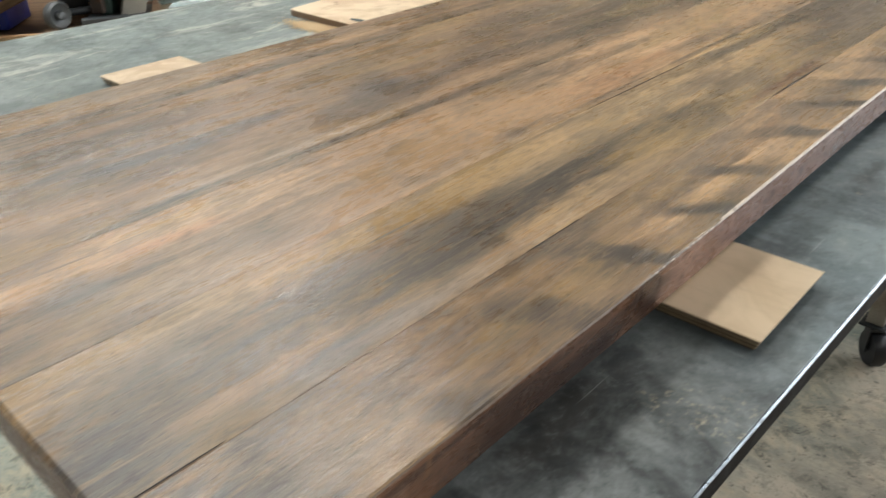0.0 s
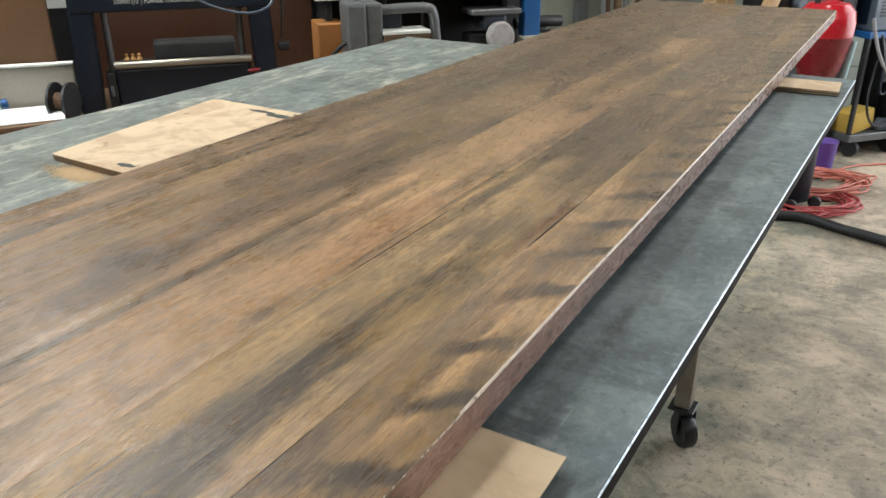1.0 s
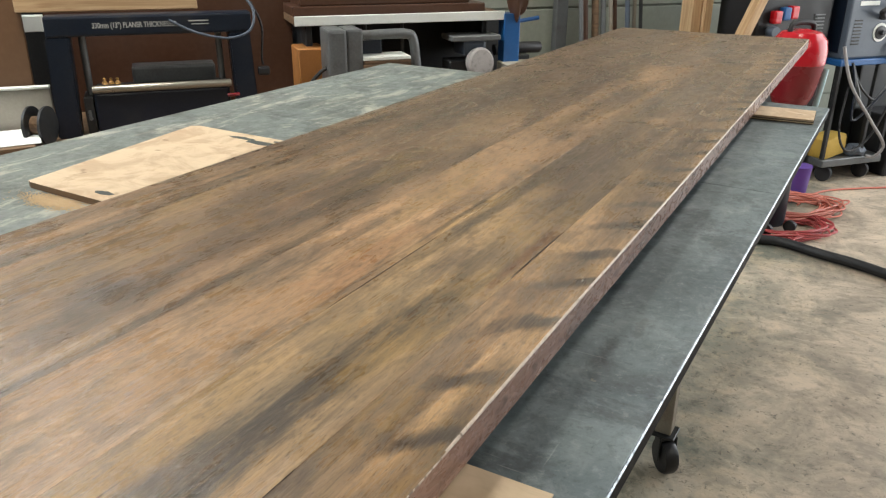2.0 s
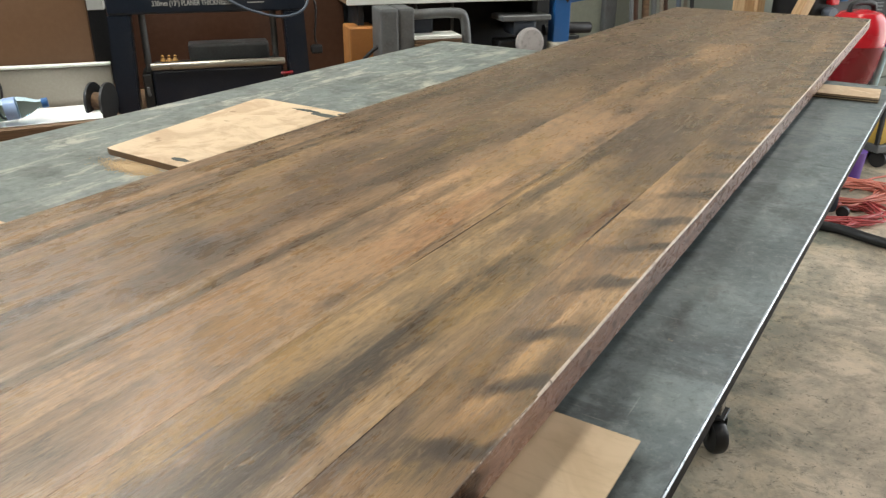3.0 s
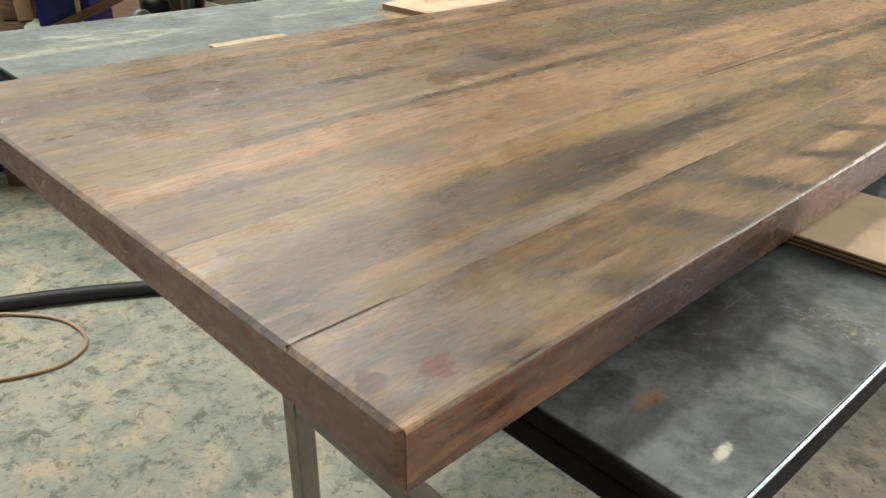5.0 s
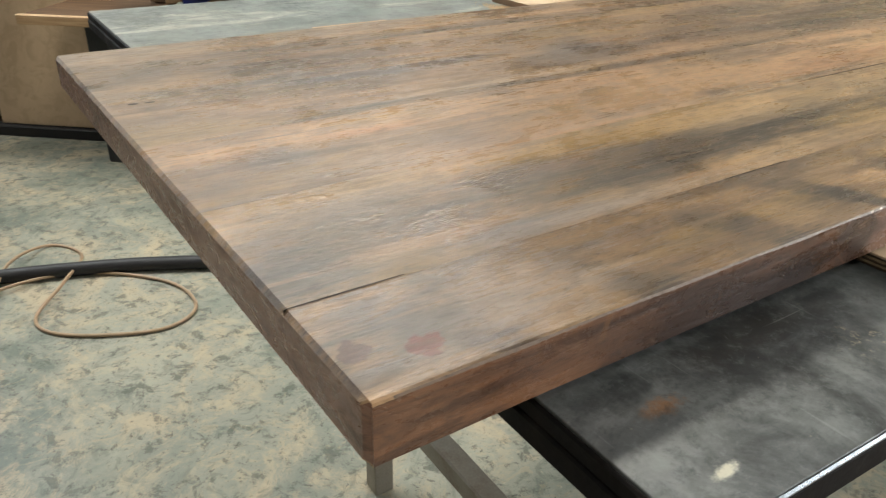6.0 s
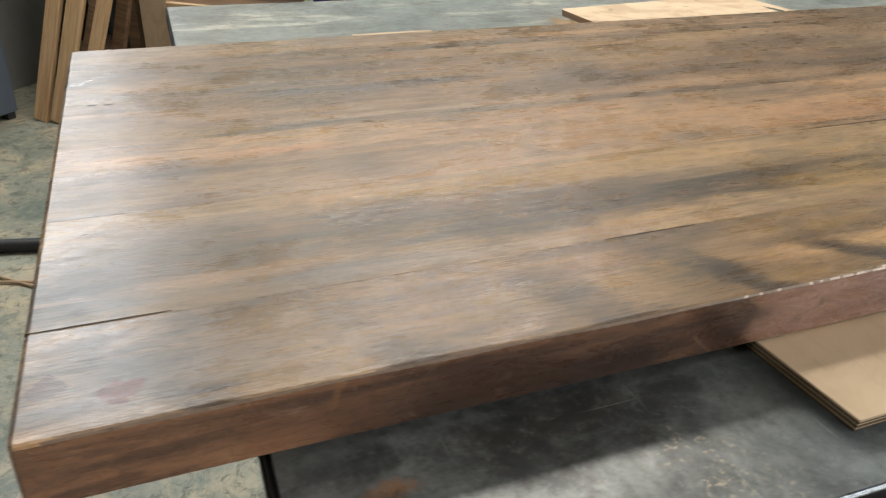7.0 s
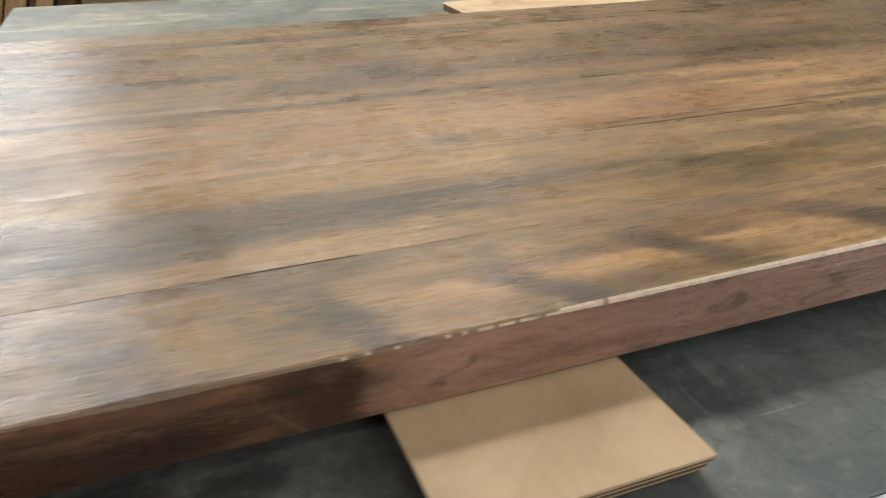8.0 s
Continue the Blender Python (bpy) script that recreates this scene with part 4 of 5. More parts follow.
part("plug_cable", sweep(bmesh.new(), [(0.33, 0.0, 0.98), (0.36, -0.01, 0.9), (0.352, -0.015, 0.80), (0.355, -0.015, 0.77)], 0.004), BLACK, planer, smooth=True)
part("plug", boxed((0.335, -0.035, 0.735), (0.375, 0.0, 0.765), 0.008, 2), BLACK, planer, "black plug")
single("timber_strip", boxed((-0.4, 2.86, 0.955), (0.16, 2.97, 1.0), 0.003), PINE_FLAT, "golden timber strip lying across the planer", "timber", ROOM)
single("white_strip", boxed((-0.5, 3.14, 0.865), (-0.36, 3.195, 0.92), 0.002), WHITE, "white painted strip on the back wall", "board", ROOM)

# bottle and paper
single("paper_sheet", prism(bmesh.new(), [(-0.18, -0.10), (0.15, -0.12), (0.17, 0.10), (-0.14, 0.12)], 0, 0.0015), PAPER, "white paper sheet lying on the counter", "paper", at(-0.53, 2.68, CT + 0.034, 12))
single("cardboard", boxed((-0.21, -0.13, 0), (0.16, 0.12, 0.032), 0.003), OLDWOOD, "brown cardboard pack lying under a paper sheet", "cardboard", at(-0.55, 2.67, CT + 0.001, 10))
bottle = thing("water_bottle", "clear plastic water bottle with a blue cap on its side", "bottle", ROOM @ pose(-0.72, 2.57, CT + 0.0715, 0, 84, 8))
part("body", lathe(bmesh.new(), [(0.026, 0.0), (0.032, 0.006), (0.033, 0.03), (0.031, 0.04), (0.033, 0.05), (0.031, 0.065), (0.033, 0.08), (0.033, 0.135), (0.028, 0.155), (0.014, 0.185), (0.0125, 0.2)], None, 28), PLASTIC, bottle, smooth=True)
part("label", lathe(bmesh.new(), [(0.0335, 0.095), (0.0338, 0.096), (0.0338, 0.128), (0.0335, 0.129)], None, 28), paint("pale_blue_label", (0.3, 0.42, 0.66), 0.3), bottle, "pale blue label", True)
part("cap", lathe(bmesh.new(), [(0.0145, 0.198), (0.015, 0.2), (0.015, 0.214), (0.013, 0.216)], None, 20), BLUE, bottle, "blue screw cap", True)
reel = thing("cable_reel", "dark cable reel standing on the counter", "reel", ROOM @ pose(-0.37, 2.72, CT + 0.062, 90, 0, 70))
for z in (-0.025, 0.025):
    part("flange", lathe(bmesh.new(), [(0.062, z - 0.004), (0.062, z + 0.004)], None, 24), DARK, reel)
part("drum", lathe(bmesh.new(), [(0.03, -0.0205), (0.03, 0.0205)], None, 16), OLDWOOD, reel)

# drill-press table, tools and offcuts at the counter's other end
press = thing("machine_table", "dark flat machine table on a rusty iron stand", "machine table", at(-0.93, 2.52, 0, -6))
table_bm = prism(bmesh.new(), [(0.139, -0.267), (0.2065, 0.159), (-0.103, 0.429), (-0.193, 0.211)], 0.765, 0.79)
bmesh.ops.bevel(table_bm, geom=table_bm.edges[:], offset=0.004, segments=2, affect="EDGES")
part("table", table_bm, DARK, press)
part("column", lathe(bmesh.new(), [(0.03, CT + 0.002), (0.03, 0.764)], pose(0.105, 0.06, 0), 18), RUST, press, "rusty column", True)
part("base", boxed((0.0, -0.03, CT + 0.0005), (0.19, 0.14, CT + 0.03), 0.006), DARK, press)
part("gear_housing", boxed((0.04, -0.02, CT + 0.0305), (0.085, 0.11, CT + 0.12), 0.012, 2), paint("green_iron", (0.03, 0.05, 0.042), 0.4, 0.2, 0.6), press, "dark green gear housing")
part("handwheel", lathe(bmesh.new(), [(0.012, -0.026), (0.034, -0.022), (0.04, -0.016), (0.042, 0.006), (0.036, 0.012), (0.03, 0.006), (0.014, 0.002), (0.012, 0.02), (0.006, 0.023)], pose(-0.045, -0.10, 0.612, 90, 0, 62), 28), GREY, press, "smooth grey handwheel", True)
part("wheel_shaft", lathe(bmesh.new(), [(0.011, 0.0), (0.011, 0.12)], pose(-0.045, -0.078, 0.612, -90, 0, -50), 14), DARK, press, smooth=True)
part("bracket", boxed((0.03, -0.04, 0.6), (0.07, 0.0, 0.73), 0.004), RUST, press, "rusty bracket")
single("card_box", boxed((-0.035, -0.02, 0), (0.035, 0.02, 0.09), 0.002), OFFWHITE, "pale grey card box leaning among tools", "box", ROOM @ pose(-0.80, 2.52, CT + 0.006, 0, 18, 20))
single("steel_offcut", boxed((-0.07, -0.015, 0), (0.07, 0.015, 0.03), 0.003), GREY, "grey steel offcut on the counter", "offcut", at(-0.86, 2.46, CT + 0.0045, 12))
single("black_cable", sweep(bmesh.new(), [(-0.70, 2.76, CT + 0.006), (-0.67, 2.78, 0.66), (-0.70, 2.79, 0.74), (-0.77, 2.78, 0.79), (-0.82, 2.72, 0.796)], 0.004), BLACK, "black cable hanging from the machine table", "cable", ROOM, smooth=True)
panel_m = ROOM @ pose(-0.995, 2.5, 0.7215, 0, 0, 50)
laminate = thing("white_board", "white laminated board with a bare tan edge lying on a crate", "board", panel_m)
part("core", boxed((-0.3, 0.0, 0), (0.0, 0.5, 0.013), 0.001), PLY, laminate, "bare tan edge")
part("facing", boxed((-0.297, 0.003, 0.0132), (-0.003, 0.497, 0.0155), 0.0008), WHITE, laminate, "white laminate")
single("timber_stick", boxed((-0.012, -0.32, 0), (0.012, 0.32, 0.02), 0.002), PINE, "tan timber stick lying on a white board", "timber", ROOM @ pose(-0.995, 2.5, 0.7372, 0, 0, 50) @ pose(-0.018, 0.19, 0))
carton = thing("cardboard_box", "peach brown cardboard box with folded flaps on the counter", "box", at(-0.985, 2.675, CT + 0.001, 8))
part("body", boxed((-0.07, -0.05, 0), (0.065, 0.06, 0.145), 0.003), paint("peach_card", (0.42, 0.25, 0.15), 0.75, 0.0, 0.3, (0.25, 0.14, 0.08), 14), carton)
part("flap", boxed((-0.07, -0.066, 0.13), (0.065, -0.0505, 0.134), 0.001), OLDWOOD, carton)
bm = bmesh.new()
bmesh.ops.create_icosphere(bm, subdivisions=3, radius=1.0)
for v in bm.verts:
    v.co *= 1 + 0.22 * noise.noise(v.co * 1.7 + Vector((2, 5, 1)))
    v.co = Vector((v.co.x * 0.05, v.co.y * 0.03, max(v.co.z, -0.8) * 0.045 + 0.036))
single("tool_pouch", bm, BLACK, "slumped black tool pouch on the counter", "pouch", at(-0.975, 2.555, CT + 0.031), smooth=True)
single("timber_rest", boxed((-0.07, -0.03, 0), (0.07, 0.03, 0.03), 0.003), OLDWOOD, "brown timber rest under a black pouch", "timber", at(-0.975, 2.555, CT + 0.0005))
crate = thing("crate", "dark blue plastic crate on the counter", "crate", at(-1.22, 2.55))
part("body", boxed((-0.1, -0.09, CT + 0.006), (0.07, 0.1, 0.69), 0.008, 2), paint("dark_blue_plastic", (0.014, 0.026, 0.2), 0.35), crate)
part("rim", boxed((-0.108, -0.098, 0.691), (0.078, 0.108, 0.72), 0.006, 2), OLDWOOD, crate, "brown timber rim")
part("strap", boxed((0.03, -0.102, CT + 0.02), (0.045, -0.0985, 0.72), 0.001), PALEYELLOW, crate, "pale yellow strap")
single("timber_stick", boxed((-0.15, -0.012, 0), (0.15, 0.012, 0.028), 0.003), OLDWOOD, "brown timber stick leaning on a crate", "timber", ROOM @ pose(-1.17, 2.44, 0.615, 0, -24, -3))
bm = bmesh.new()
bmesh.ops.create_icosphere(bm, subdivisions=3, radius=1.0)
for v in bm.verts:
    v.co *= 1 + 0.35 * noise.noise(v.co * 2.3)
    v.co = Vector((v.co.x * 0.055, v.co.y * 0.05, max(v.co.z, -0.5) * 0.03 + 0.016))
single("rag", bm, RAG, "crumpled pale green rag on the counter", "rag", at(-1.33, 2.50, CT + 0.001), smooth=True)
for k, (a, d, h, turn) in enumerate(((-1.40, 2.7, 0.5, 4), (-1.47, 2.72, 0.7, -6), (-1.54, 2.74, 0.6, 3))):
    single("timber_offcut", boxed((-0.03, -0.02, 0), (0.03, 0.02, h), 0.003), PINE if k % 2 else OLDWOOD, "sawn timber offcut standing on the counter", "timber", ROOM @ pose(a, d, CT + 0.002, -8, turn, 0), "offcuts on the counter")

# bench planer, stacked sheets and grinder further along
mach = thing("jointer", "grey cast-iron jointer with a long round arm", "jointer", at(0, 2.75))
part("fence_block", boxed((0.575, -0.04, CT + 0.003), (0.64, 0.12, 0.885), 0.01, 2), GREY, mach)
part("column", boxed((0.641, -0.03, CT + 0.003), (0.70, 0.11, 0.885), 0.008, 2), GREY, mach)
part("arm", sweep(bmesh.new(), [(0.70, 0.02, 0.857), (0.80, 0.02, 0.86), (0.875, 0.02, 0.858), (0.9, 0.02, 0.84), (0.91, 0.02, 0.77), (0.915, 0.02, 0.72)], 0.018, 12), GREY, mach, smooth=True)
part("foot", boxed((0.87, -0.04, CT + 0.003), (0.96, 0.09, 0.725), 0.012, 2), DARK, mach)
part("switch_box", boxed((0.715, 0.05, 0.785), (0.79, 0.12, 0.845), 0.006, 2), NAVY, mach, "dark blue switch box")
for k in range(5):
    single("laminate_sheet", boxed((-0.088 + 0.004 * (k % 2), -0.03, 0), (0.088, 0.09, 0.011), 0.001), WHITE if k == 4 else OLDWOOD, "thin sheet in a stack on the counter", "sheet", at(0.785, 2.74, CT + 0.165 + k * 0.013), "stack of sheets")
single("stack_block", boxed((-0.08, -0.02, 0), (0.08, 0.08, 0.164), 0.004), OLDWOOD, "dark timber block under a stack of sheets", "timber", at(0.785, 2.74, CT + 0.0005))
single("orange_box", boxed((-0.046, 0, 0), (0.06, 0.16, 0.235), 0.004), paint("orange_board", (0.36, 0.15, 0.04), 0.5), "orange cardboard box on the counter", "box", at(0.55, 2.93, CT + 0.001))
single("grey_cable", sweep(bmesh.new(), [(0.53, 2.8, 0.63), (0.52, 2.79, 0.69), (0.55, 2.78, 0.73), (0.575, 2.77, 0.75)], 0.007), DARK, "dark cable beside the jointer", "cable", ROOM, smooth=True)

shelf = thing("wall_shelf", "long shelf with a white edge and brown boards on it", "shelf", ROOM)
part("shelf_board", boxed((0.5, 2.96, 0.878), (1.345, 3.735, 0.907), 0.002), OLDWOOD, shelf)
part("edging", boxed((0.5, 2.945, 0.876), (1.345, 2.9595, 0.911), 0.002), WHITE, shelf, "white edging strip")
for a in (0.56, 1.28):
    part("bracket", boxed((a - 0.012, 3.0, 0.72), (a + 0.012, 3.735, 0.877), 0.003), DARK, shelf)
for k in range(3):
    single("stacked_board", boxed((0.5 + 0.03 * k, 2.975 + 0.02 * k, 0.9075 + 0.036 * k), (1.27 - 0.06 * k, 3.3, 0.942 + 0.036 * k), 0.003), HARDBOARD, "reddish brown board stacked on the shelf", "board", ROOM, "boards on the shelf")
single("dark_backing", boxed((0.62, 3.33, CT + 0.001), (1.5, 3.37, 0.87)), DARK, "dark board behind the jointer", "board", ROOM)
for k, a in enumerate((0.78, 0.83, 0.99)):
    single("metal_rod", lathe(bmesh.new(), [(0.008, 0), (0.008, 0.3)], None, 10), GREY, "grey metal rod standing under the shelf", "rod", at(a, 3.2, CT + 0.001), "rods under the shelf")
grinder = thing("bench_grinder", "grey bench grinder with a worn round wheel", "grinder", at(1.2, 2.95))
part("tool_rest", boxed((-0.09, -0.03, 0.80), (0.12, 0.10, 0.822), 0.004), GREY, grinder)
part("body", boxed((-0.03, 0.0, 0.74), (0.07, 0.12, 0.799), 0.012, 2), LIGHTGREY, grinder)
part("wheel", lathe(bmesh.new(), [(0.02, -0.022), (0.055, -0.02), (0.06, -0.012), (0.06, 0.012), (0.05, 0.02)], pose(0.03, -0.03, 0.715, 80, 0, 10), 26), paint("worn_wheel", (0.3, 0.28, 0.27), 0.8, 0, 0.7, (0.1, 0.09, 0.09), 40), grinder, "worn grey wheel", True)
part("stand", boxed((-0.08, 0.02, CT + 0.002), (0.03, 0.12, 0.72), 0.006), DARK, grinder)
post = thing("clamp_post", "bright blue steel clamp post with a side arm", "clamp", at(1.378, 2.97))
part("upright", boxed((-0.036, -0.03, CT + 0.001), (0.034, 0.03, 0.9), 0.004, 2), BLUE, post)
part("side_arm", sweep(bmesh.new(), [(0.03, 0, 0.865), (0.08, 0, 0.872), (0.13, 0, 0.878)], 0.008), BLUE, post, smooth=True)
bm = bmesh.new()
bmesh.ops.create_icosphere(bm, subdivisions=3, radius=1.0)
for v in bm.verts:
    v.co *= 1 + 0.3 * noise.noise(v.co * 1.9 + Vector((3, 1, 0)))
    v.co = Vector((v.co.x * (0.05 + 0.02 * v.co.z), v.co.y * 0.05, v.co.z * 0.11))
single("leather_apron", bm, HARDBOARD, "dark brown leather apron hung over the clamp post", "apron", at(1.40, 2.95, 0.985), smooth=True)
single("white_box", boxed((-0.11, -0.02, 0), (0.11, 0.12, 0.15), 0.004), OFFWHITE, "off-white box on the counter", "box", at(1.44, 2.86, CT + 0.001))
single("black_tube", sweep(bmesh.new(), [(1.36, 3.08, 0.74), (1.48, 3.08, 0.745), (1.58, 3.1, 0.74)], 0.024, 12), BLACK, "black tube lying behind the clamp post", "tube", ROOM, smooth=True)
single("black_tube_rest", boxed((-0.04, -0.03, 0), (0.04, 0.03, 0.155), 0.003), DARK, "dark block under a black tube", "block", at(1.48, 3.09, CT + 0.001))

# wall lengths: pipes, rods and lumber standing up
rnd = random.Random(8)
for k in range(9):
    a, r = 2.0 + 0.043 * k, rnd.uniform(0.009, 0.018)
    material = (GREY, HARDBOARD, OLDWOOD, GREY, GALV, HARDBOARD, LIGHTGREY, GALV, DARK)[k]
    label = ("grey steel pipe", "rust-brown steel pipe", "brown timber length", "grey steel pipe", "dull grey tube", "rust-brown steel pipe", "pale grey pipe", "dull grey tube", "dark steel bar")[k] + " standing against the wall"
    single("pipe", lathe(bmesh.new(), [(r, 0), (r, 1.9)], None, 14), material, label, "pipe", ROOM @ pose(a, 3.4 - rnd.uniform(0, 0.05), 0, -8, rnd.uniform(-1, 1), 0), "lengths against the wall", smooth=True)
single("downpipe", boxed((1.97, 3.69, 0), (2.04, 3.735, 2.6), 0.006), GREY, "dark grey conduit on the wall", "conduit", ROOM)
single("hanging_cable", sweep(bmesh.new(), [(2.16, 3.73, 1.6), (2.165, 3.73, 1.1), (2.15, 3.73, 0.74)], 0.004), BLACK, "black cable hanging on the wall", "cable", ROOM, smooth=True)
single("lumber", boxed((2.49, 3.27, 0), (2.545, 3.36, 2.4), 0.003), PINE, "pale pine length standing against the wall", "lumber", ROOM, "lumber")
single("lumber", boxed((2.55, 3.25, 0), (2.595, 3.35, 2.3), 0.003), PINE, "pale pine length standing against the wall", "lumber", ROOM, "lumber")
single("timber_prop", boxed((-0.022, -0.03, 0), (0.022, 0.03, 1.45), 0.003), PINE, "pine prop leaning at a slant", "prop", ROOM @ pose(2.26, 3.02, 0.0, 0, 24, 0))

# welder, its trolley and the things on it
cab = thing("compressor_cabinet", "black machine cabinet with red and blue valve knobs", "cabinet", at(2.92, 3.05))
part("body", boxed((-0.24, -0.02, 0.02), (0.21, 0.26, 1.15), 0.012, 2), BLACK, cab)
for k in range(6):
    part("louvre", boxed((0.1, -0.028, 0.76 + k * 0.016), (0.16, -0.0205, 0.766 + k * 0.016), 0.001), GREY, cab)
for a, z, material in ((-0.15, 0.84, RED), (-0.10, 0.855, BLUE), (-0.055, 0.86, RED)):
    part("valve_knob", boxed((a - 0.022, -0.06, z - 0.03), (a + 0.022, -0.021, z + 0.03), 0.008, 2), material, cab, "coloured valve knob")
part("gauge", lathe(bmesh.new(), [(0.025, -0.02), (0.03, 0.0), (0.025, 0.03)], pose(-0.17, -0.05, 0.775, 90, 0, 0), 16), LIGHTGREY, cab, "pale gauge", True)
trolley = thing("welding_trolley", "dark blue welding trolley with a tray and castors", "trolley", at(3.32, 3.0))
part("top_shelf", boxed((-0.16, -0.05, 0.60), (0.24, 0.34, 0.63), 0.004), BLUE, trolley)
part("tray", boxed((-0.16, -0.06, 0.085), (0.24, 0.34, 0.125), 0.005), GREY, trolley, "grey steel tray")
for a, d in ((-0.15, -0.04), (0.1, -0.04), (0.23, -0.04), (-0.15, 0.33), (0.23, 0.33)):
    part("upright", boxed((a - 0.01, d - 0.01, 0.126), (a + 0.01, d + 0.01, 0.5995), 0.002), DARK, trolley)
for a in (-0.1, 0.15):
    for d in (-0.02, 0.3):
        part("wheel", lathe(bmesh.new(), [(0.015, -0.014), (0.042, -0.012), (0.042, 0.012), (0.015, 0.014)], pose(a, d, 0.042, 0, 90, 20), 18), BLACK, trolley, smooth=True)
welder = thing("welder", "light grey welding machine with slots and a round dial", "welder", at(3.33, 3.0))
part("case", boxed((-0.15, -0.03, 0.632), (0.22, 0.32, 0.97), 0.01, 2), LIGHTGREY, welder)
for k in range(8):
    part("slot", boxed((-0.115, -0.034, 0.70 + k * 0.016), (-0.065, -0.0305, 0.707 + k * 0.016), 0.001), DARK, welder)
part("dial", lathe(bmesh.new(), [(0.033, 0.0), (0.033, 0.01), (0.012, 0.014), (0.01, 0.03)], pose(0.06, -0.03, 0.755, 90, 0, 0), 20), BLACK, welder, "black round dial", True)
part("dial_ring", lathe(bmesh.new(), [(0.045, 0.0), (0.045, 0.004)], pose(0.06, -0.0305, 0.755, 90, 0, 0), 22), WHITE, welder)
part("socket", lathe(bmesh.new(), [(0.014, 0.0), (0.014, 0.02)], pose(0.05, -0.03, 0.83, 90, 0, 0), 14), BLACK, welder)
part("torch_lead", sweep(bmesh.new(), [(0.05, -0.05, 0.83), (0.0, -0.08, 0.86), (0.1, -0.09, 0.88), (0.22, -0.08, 0.85)], 0.014, 10), BLACK, welder, smooth=True)
part("side_panel", boxed((-0.156, 0.0, 0.66), (-0.1505, 0.29, 0.94), 0.002), NAVY, welder)
for k in range(3):
    part("earth_lead", sweep(bmesh.new(), [(0.12 + 0.03 * k, -0.035, 0.70), (0.14 + 0.02 * k, -0.09 - 0.01 * k, 0.6), (0.05 - 0.06 * k, -0.11, 0.44 - 0.05 * k), (-0.06 - 0.02 * k, -0.1, 0.5), (-0.12, -0.075, 0.62)], 0.006), (BLACK, GREY, NAVY)[k], welder, "drooping lead", True)
part("nameplate", boxed((-0.1, -0.0335, 0.885), (0.02, -0.0305, 0.905)), WHITE, welder)
bm = bmesh.new()
box(bm, (-0.09, -0.05, 0), (0.09, 0.07, 0.11), 0.02, 2)
single("foam_block", bm, YELLOW, "yellow foam block on the trolley's tray", "foam", ROOM @ pose(3.26, 3.02, 0.128, 0, -6, 12), smooth=True)
bm = bmesh.new()
bmesh.ops.create_icosphere(bm, subdivisions=2, radius=1.0)
for v in bm.verts:
    v.co *= 1 + 0.4 * noise.noise(v.co * 2.1 + Vector((7, 0, 0)))
    v.co = Vector((v.co.x * 0.06, v.co.y * 0.04, max(v.co.z, -0.6) * 0.04 + 0.024))
single("plastic_bag", bm, LIGHTGREY, "pale blue-grey plastic bag on the tray", "bag", at(3.40, 2.98, 0.127))
single("gas_hose", sweep(bmesh.new(), [(3.14, 2.93, 0.70), (3.2, 2.9, 0.52), (3.36, 2.88, 0.33), (3.48, 2.88, 0.2), (3.46, 2.9, 0.135), (3.42, 2.92, 0.135)], 0.008, 10), paint("grey_hose", (0.3, 0.29, 0.29), 0.5), "thick grey hose hanging off the trolley", "hose", ROOM, smooth=True)
single("black_lead", sweep(bmesh.new(), [(3.22, 2.93, 0.5), (3.18, 2.9, 0.3), (3.26, 2.9, 0.18), (3.4, 2.9, 0.25), (3.5, 2.9, 0.5), (3.49, 2.93, 0.6)], 0.006), BLACK, "black cable looped on the trolley", "cable", ROOM, smooth=True)
single("black_lead", sweep(bmesh.new(), [(3.48, 2.88, 0.3), (3.52, 2.8, 0.06), (3.62, 2.7, 0.006), (3.8, 2.62, 0.006)], 0.006), BLACK, "black cable trailing onto the floor", "cable", ROOM, smooth=True)
box_m = at(3.72, 2.98)
tool = thing("tool_case", "black tool case standing on the floor", "case", box_m)
part("body", boxed((-0.13, -0.05, 0), (0.25, 0.22, 0.32), 0.012, 2), BLACK, tool)
part("marking", boxed((0.02, -0.0525, 0.16), (0.06, -0.0505, 0.175)), WHITE, tool)
single("steel_cabinet", boxed((-0.14, 0, 0), (0.3, 0.18, 0.66), 0.01, 2), DARK, "dark steel cabinet against the wall", "cabinet", at(3.72, 3.2))

# shop vacuum beyond the tabletop's end
vac = thing("shop_vacuum", "shop vacuum with a glossy red head on a dark drum", "vacuum", at(2.445, 2.5))
part("drum", lathe(bmesh.new(), [(0.06, 0.03), (0.065, 0.05), (0.065, 0.50), (0.068, 0.56)], None, 32), NAVY, vac, "dark navy drum", True)
part("wand", sweep(bmesh.new(), [(0.062, -0.05, 0.42), (0.075, -0.06, 0.52), (0.10, -0.06, 0.70)], 0.012, 10), paint("pale_teal_tube", (0.45, 0.62, 0.66), 0.35), vac, "pale teal tube", True)
part("lower_head", lathe(bmesh.new(), [(0.07, 0.561), (0.083, 0.59), (0.098, 0.66), (0.106, 0.72)], None, 32), DEEPRED, vac, smooth=True)
part("head", lathe(bmesh.new(), [(0.107, 0.721), (0.108, 0.77), (0.1, 0.815), (0.075, 0.843), (0.02, 0.855)], None, 32), RED, vac, "glossy red dome", True)
part("carry_handle", sweep(bmesh.new(), [(-0.06, 0, 0.845), (-0.05, 0, 0.872), (0.0, 0, 0.88), (0.05, 0, 0.872), (0.06, 0, 0.845)], 0.011, 10), BLACK, vac, smooth=True)
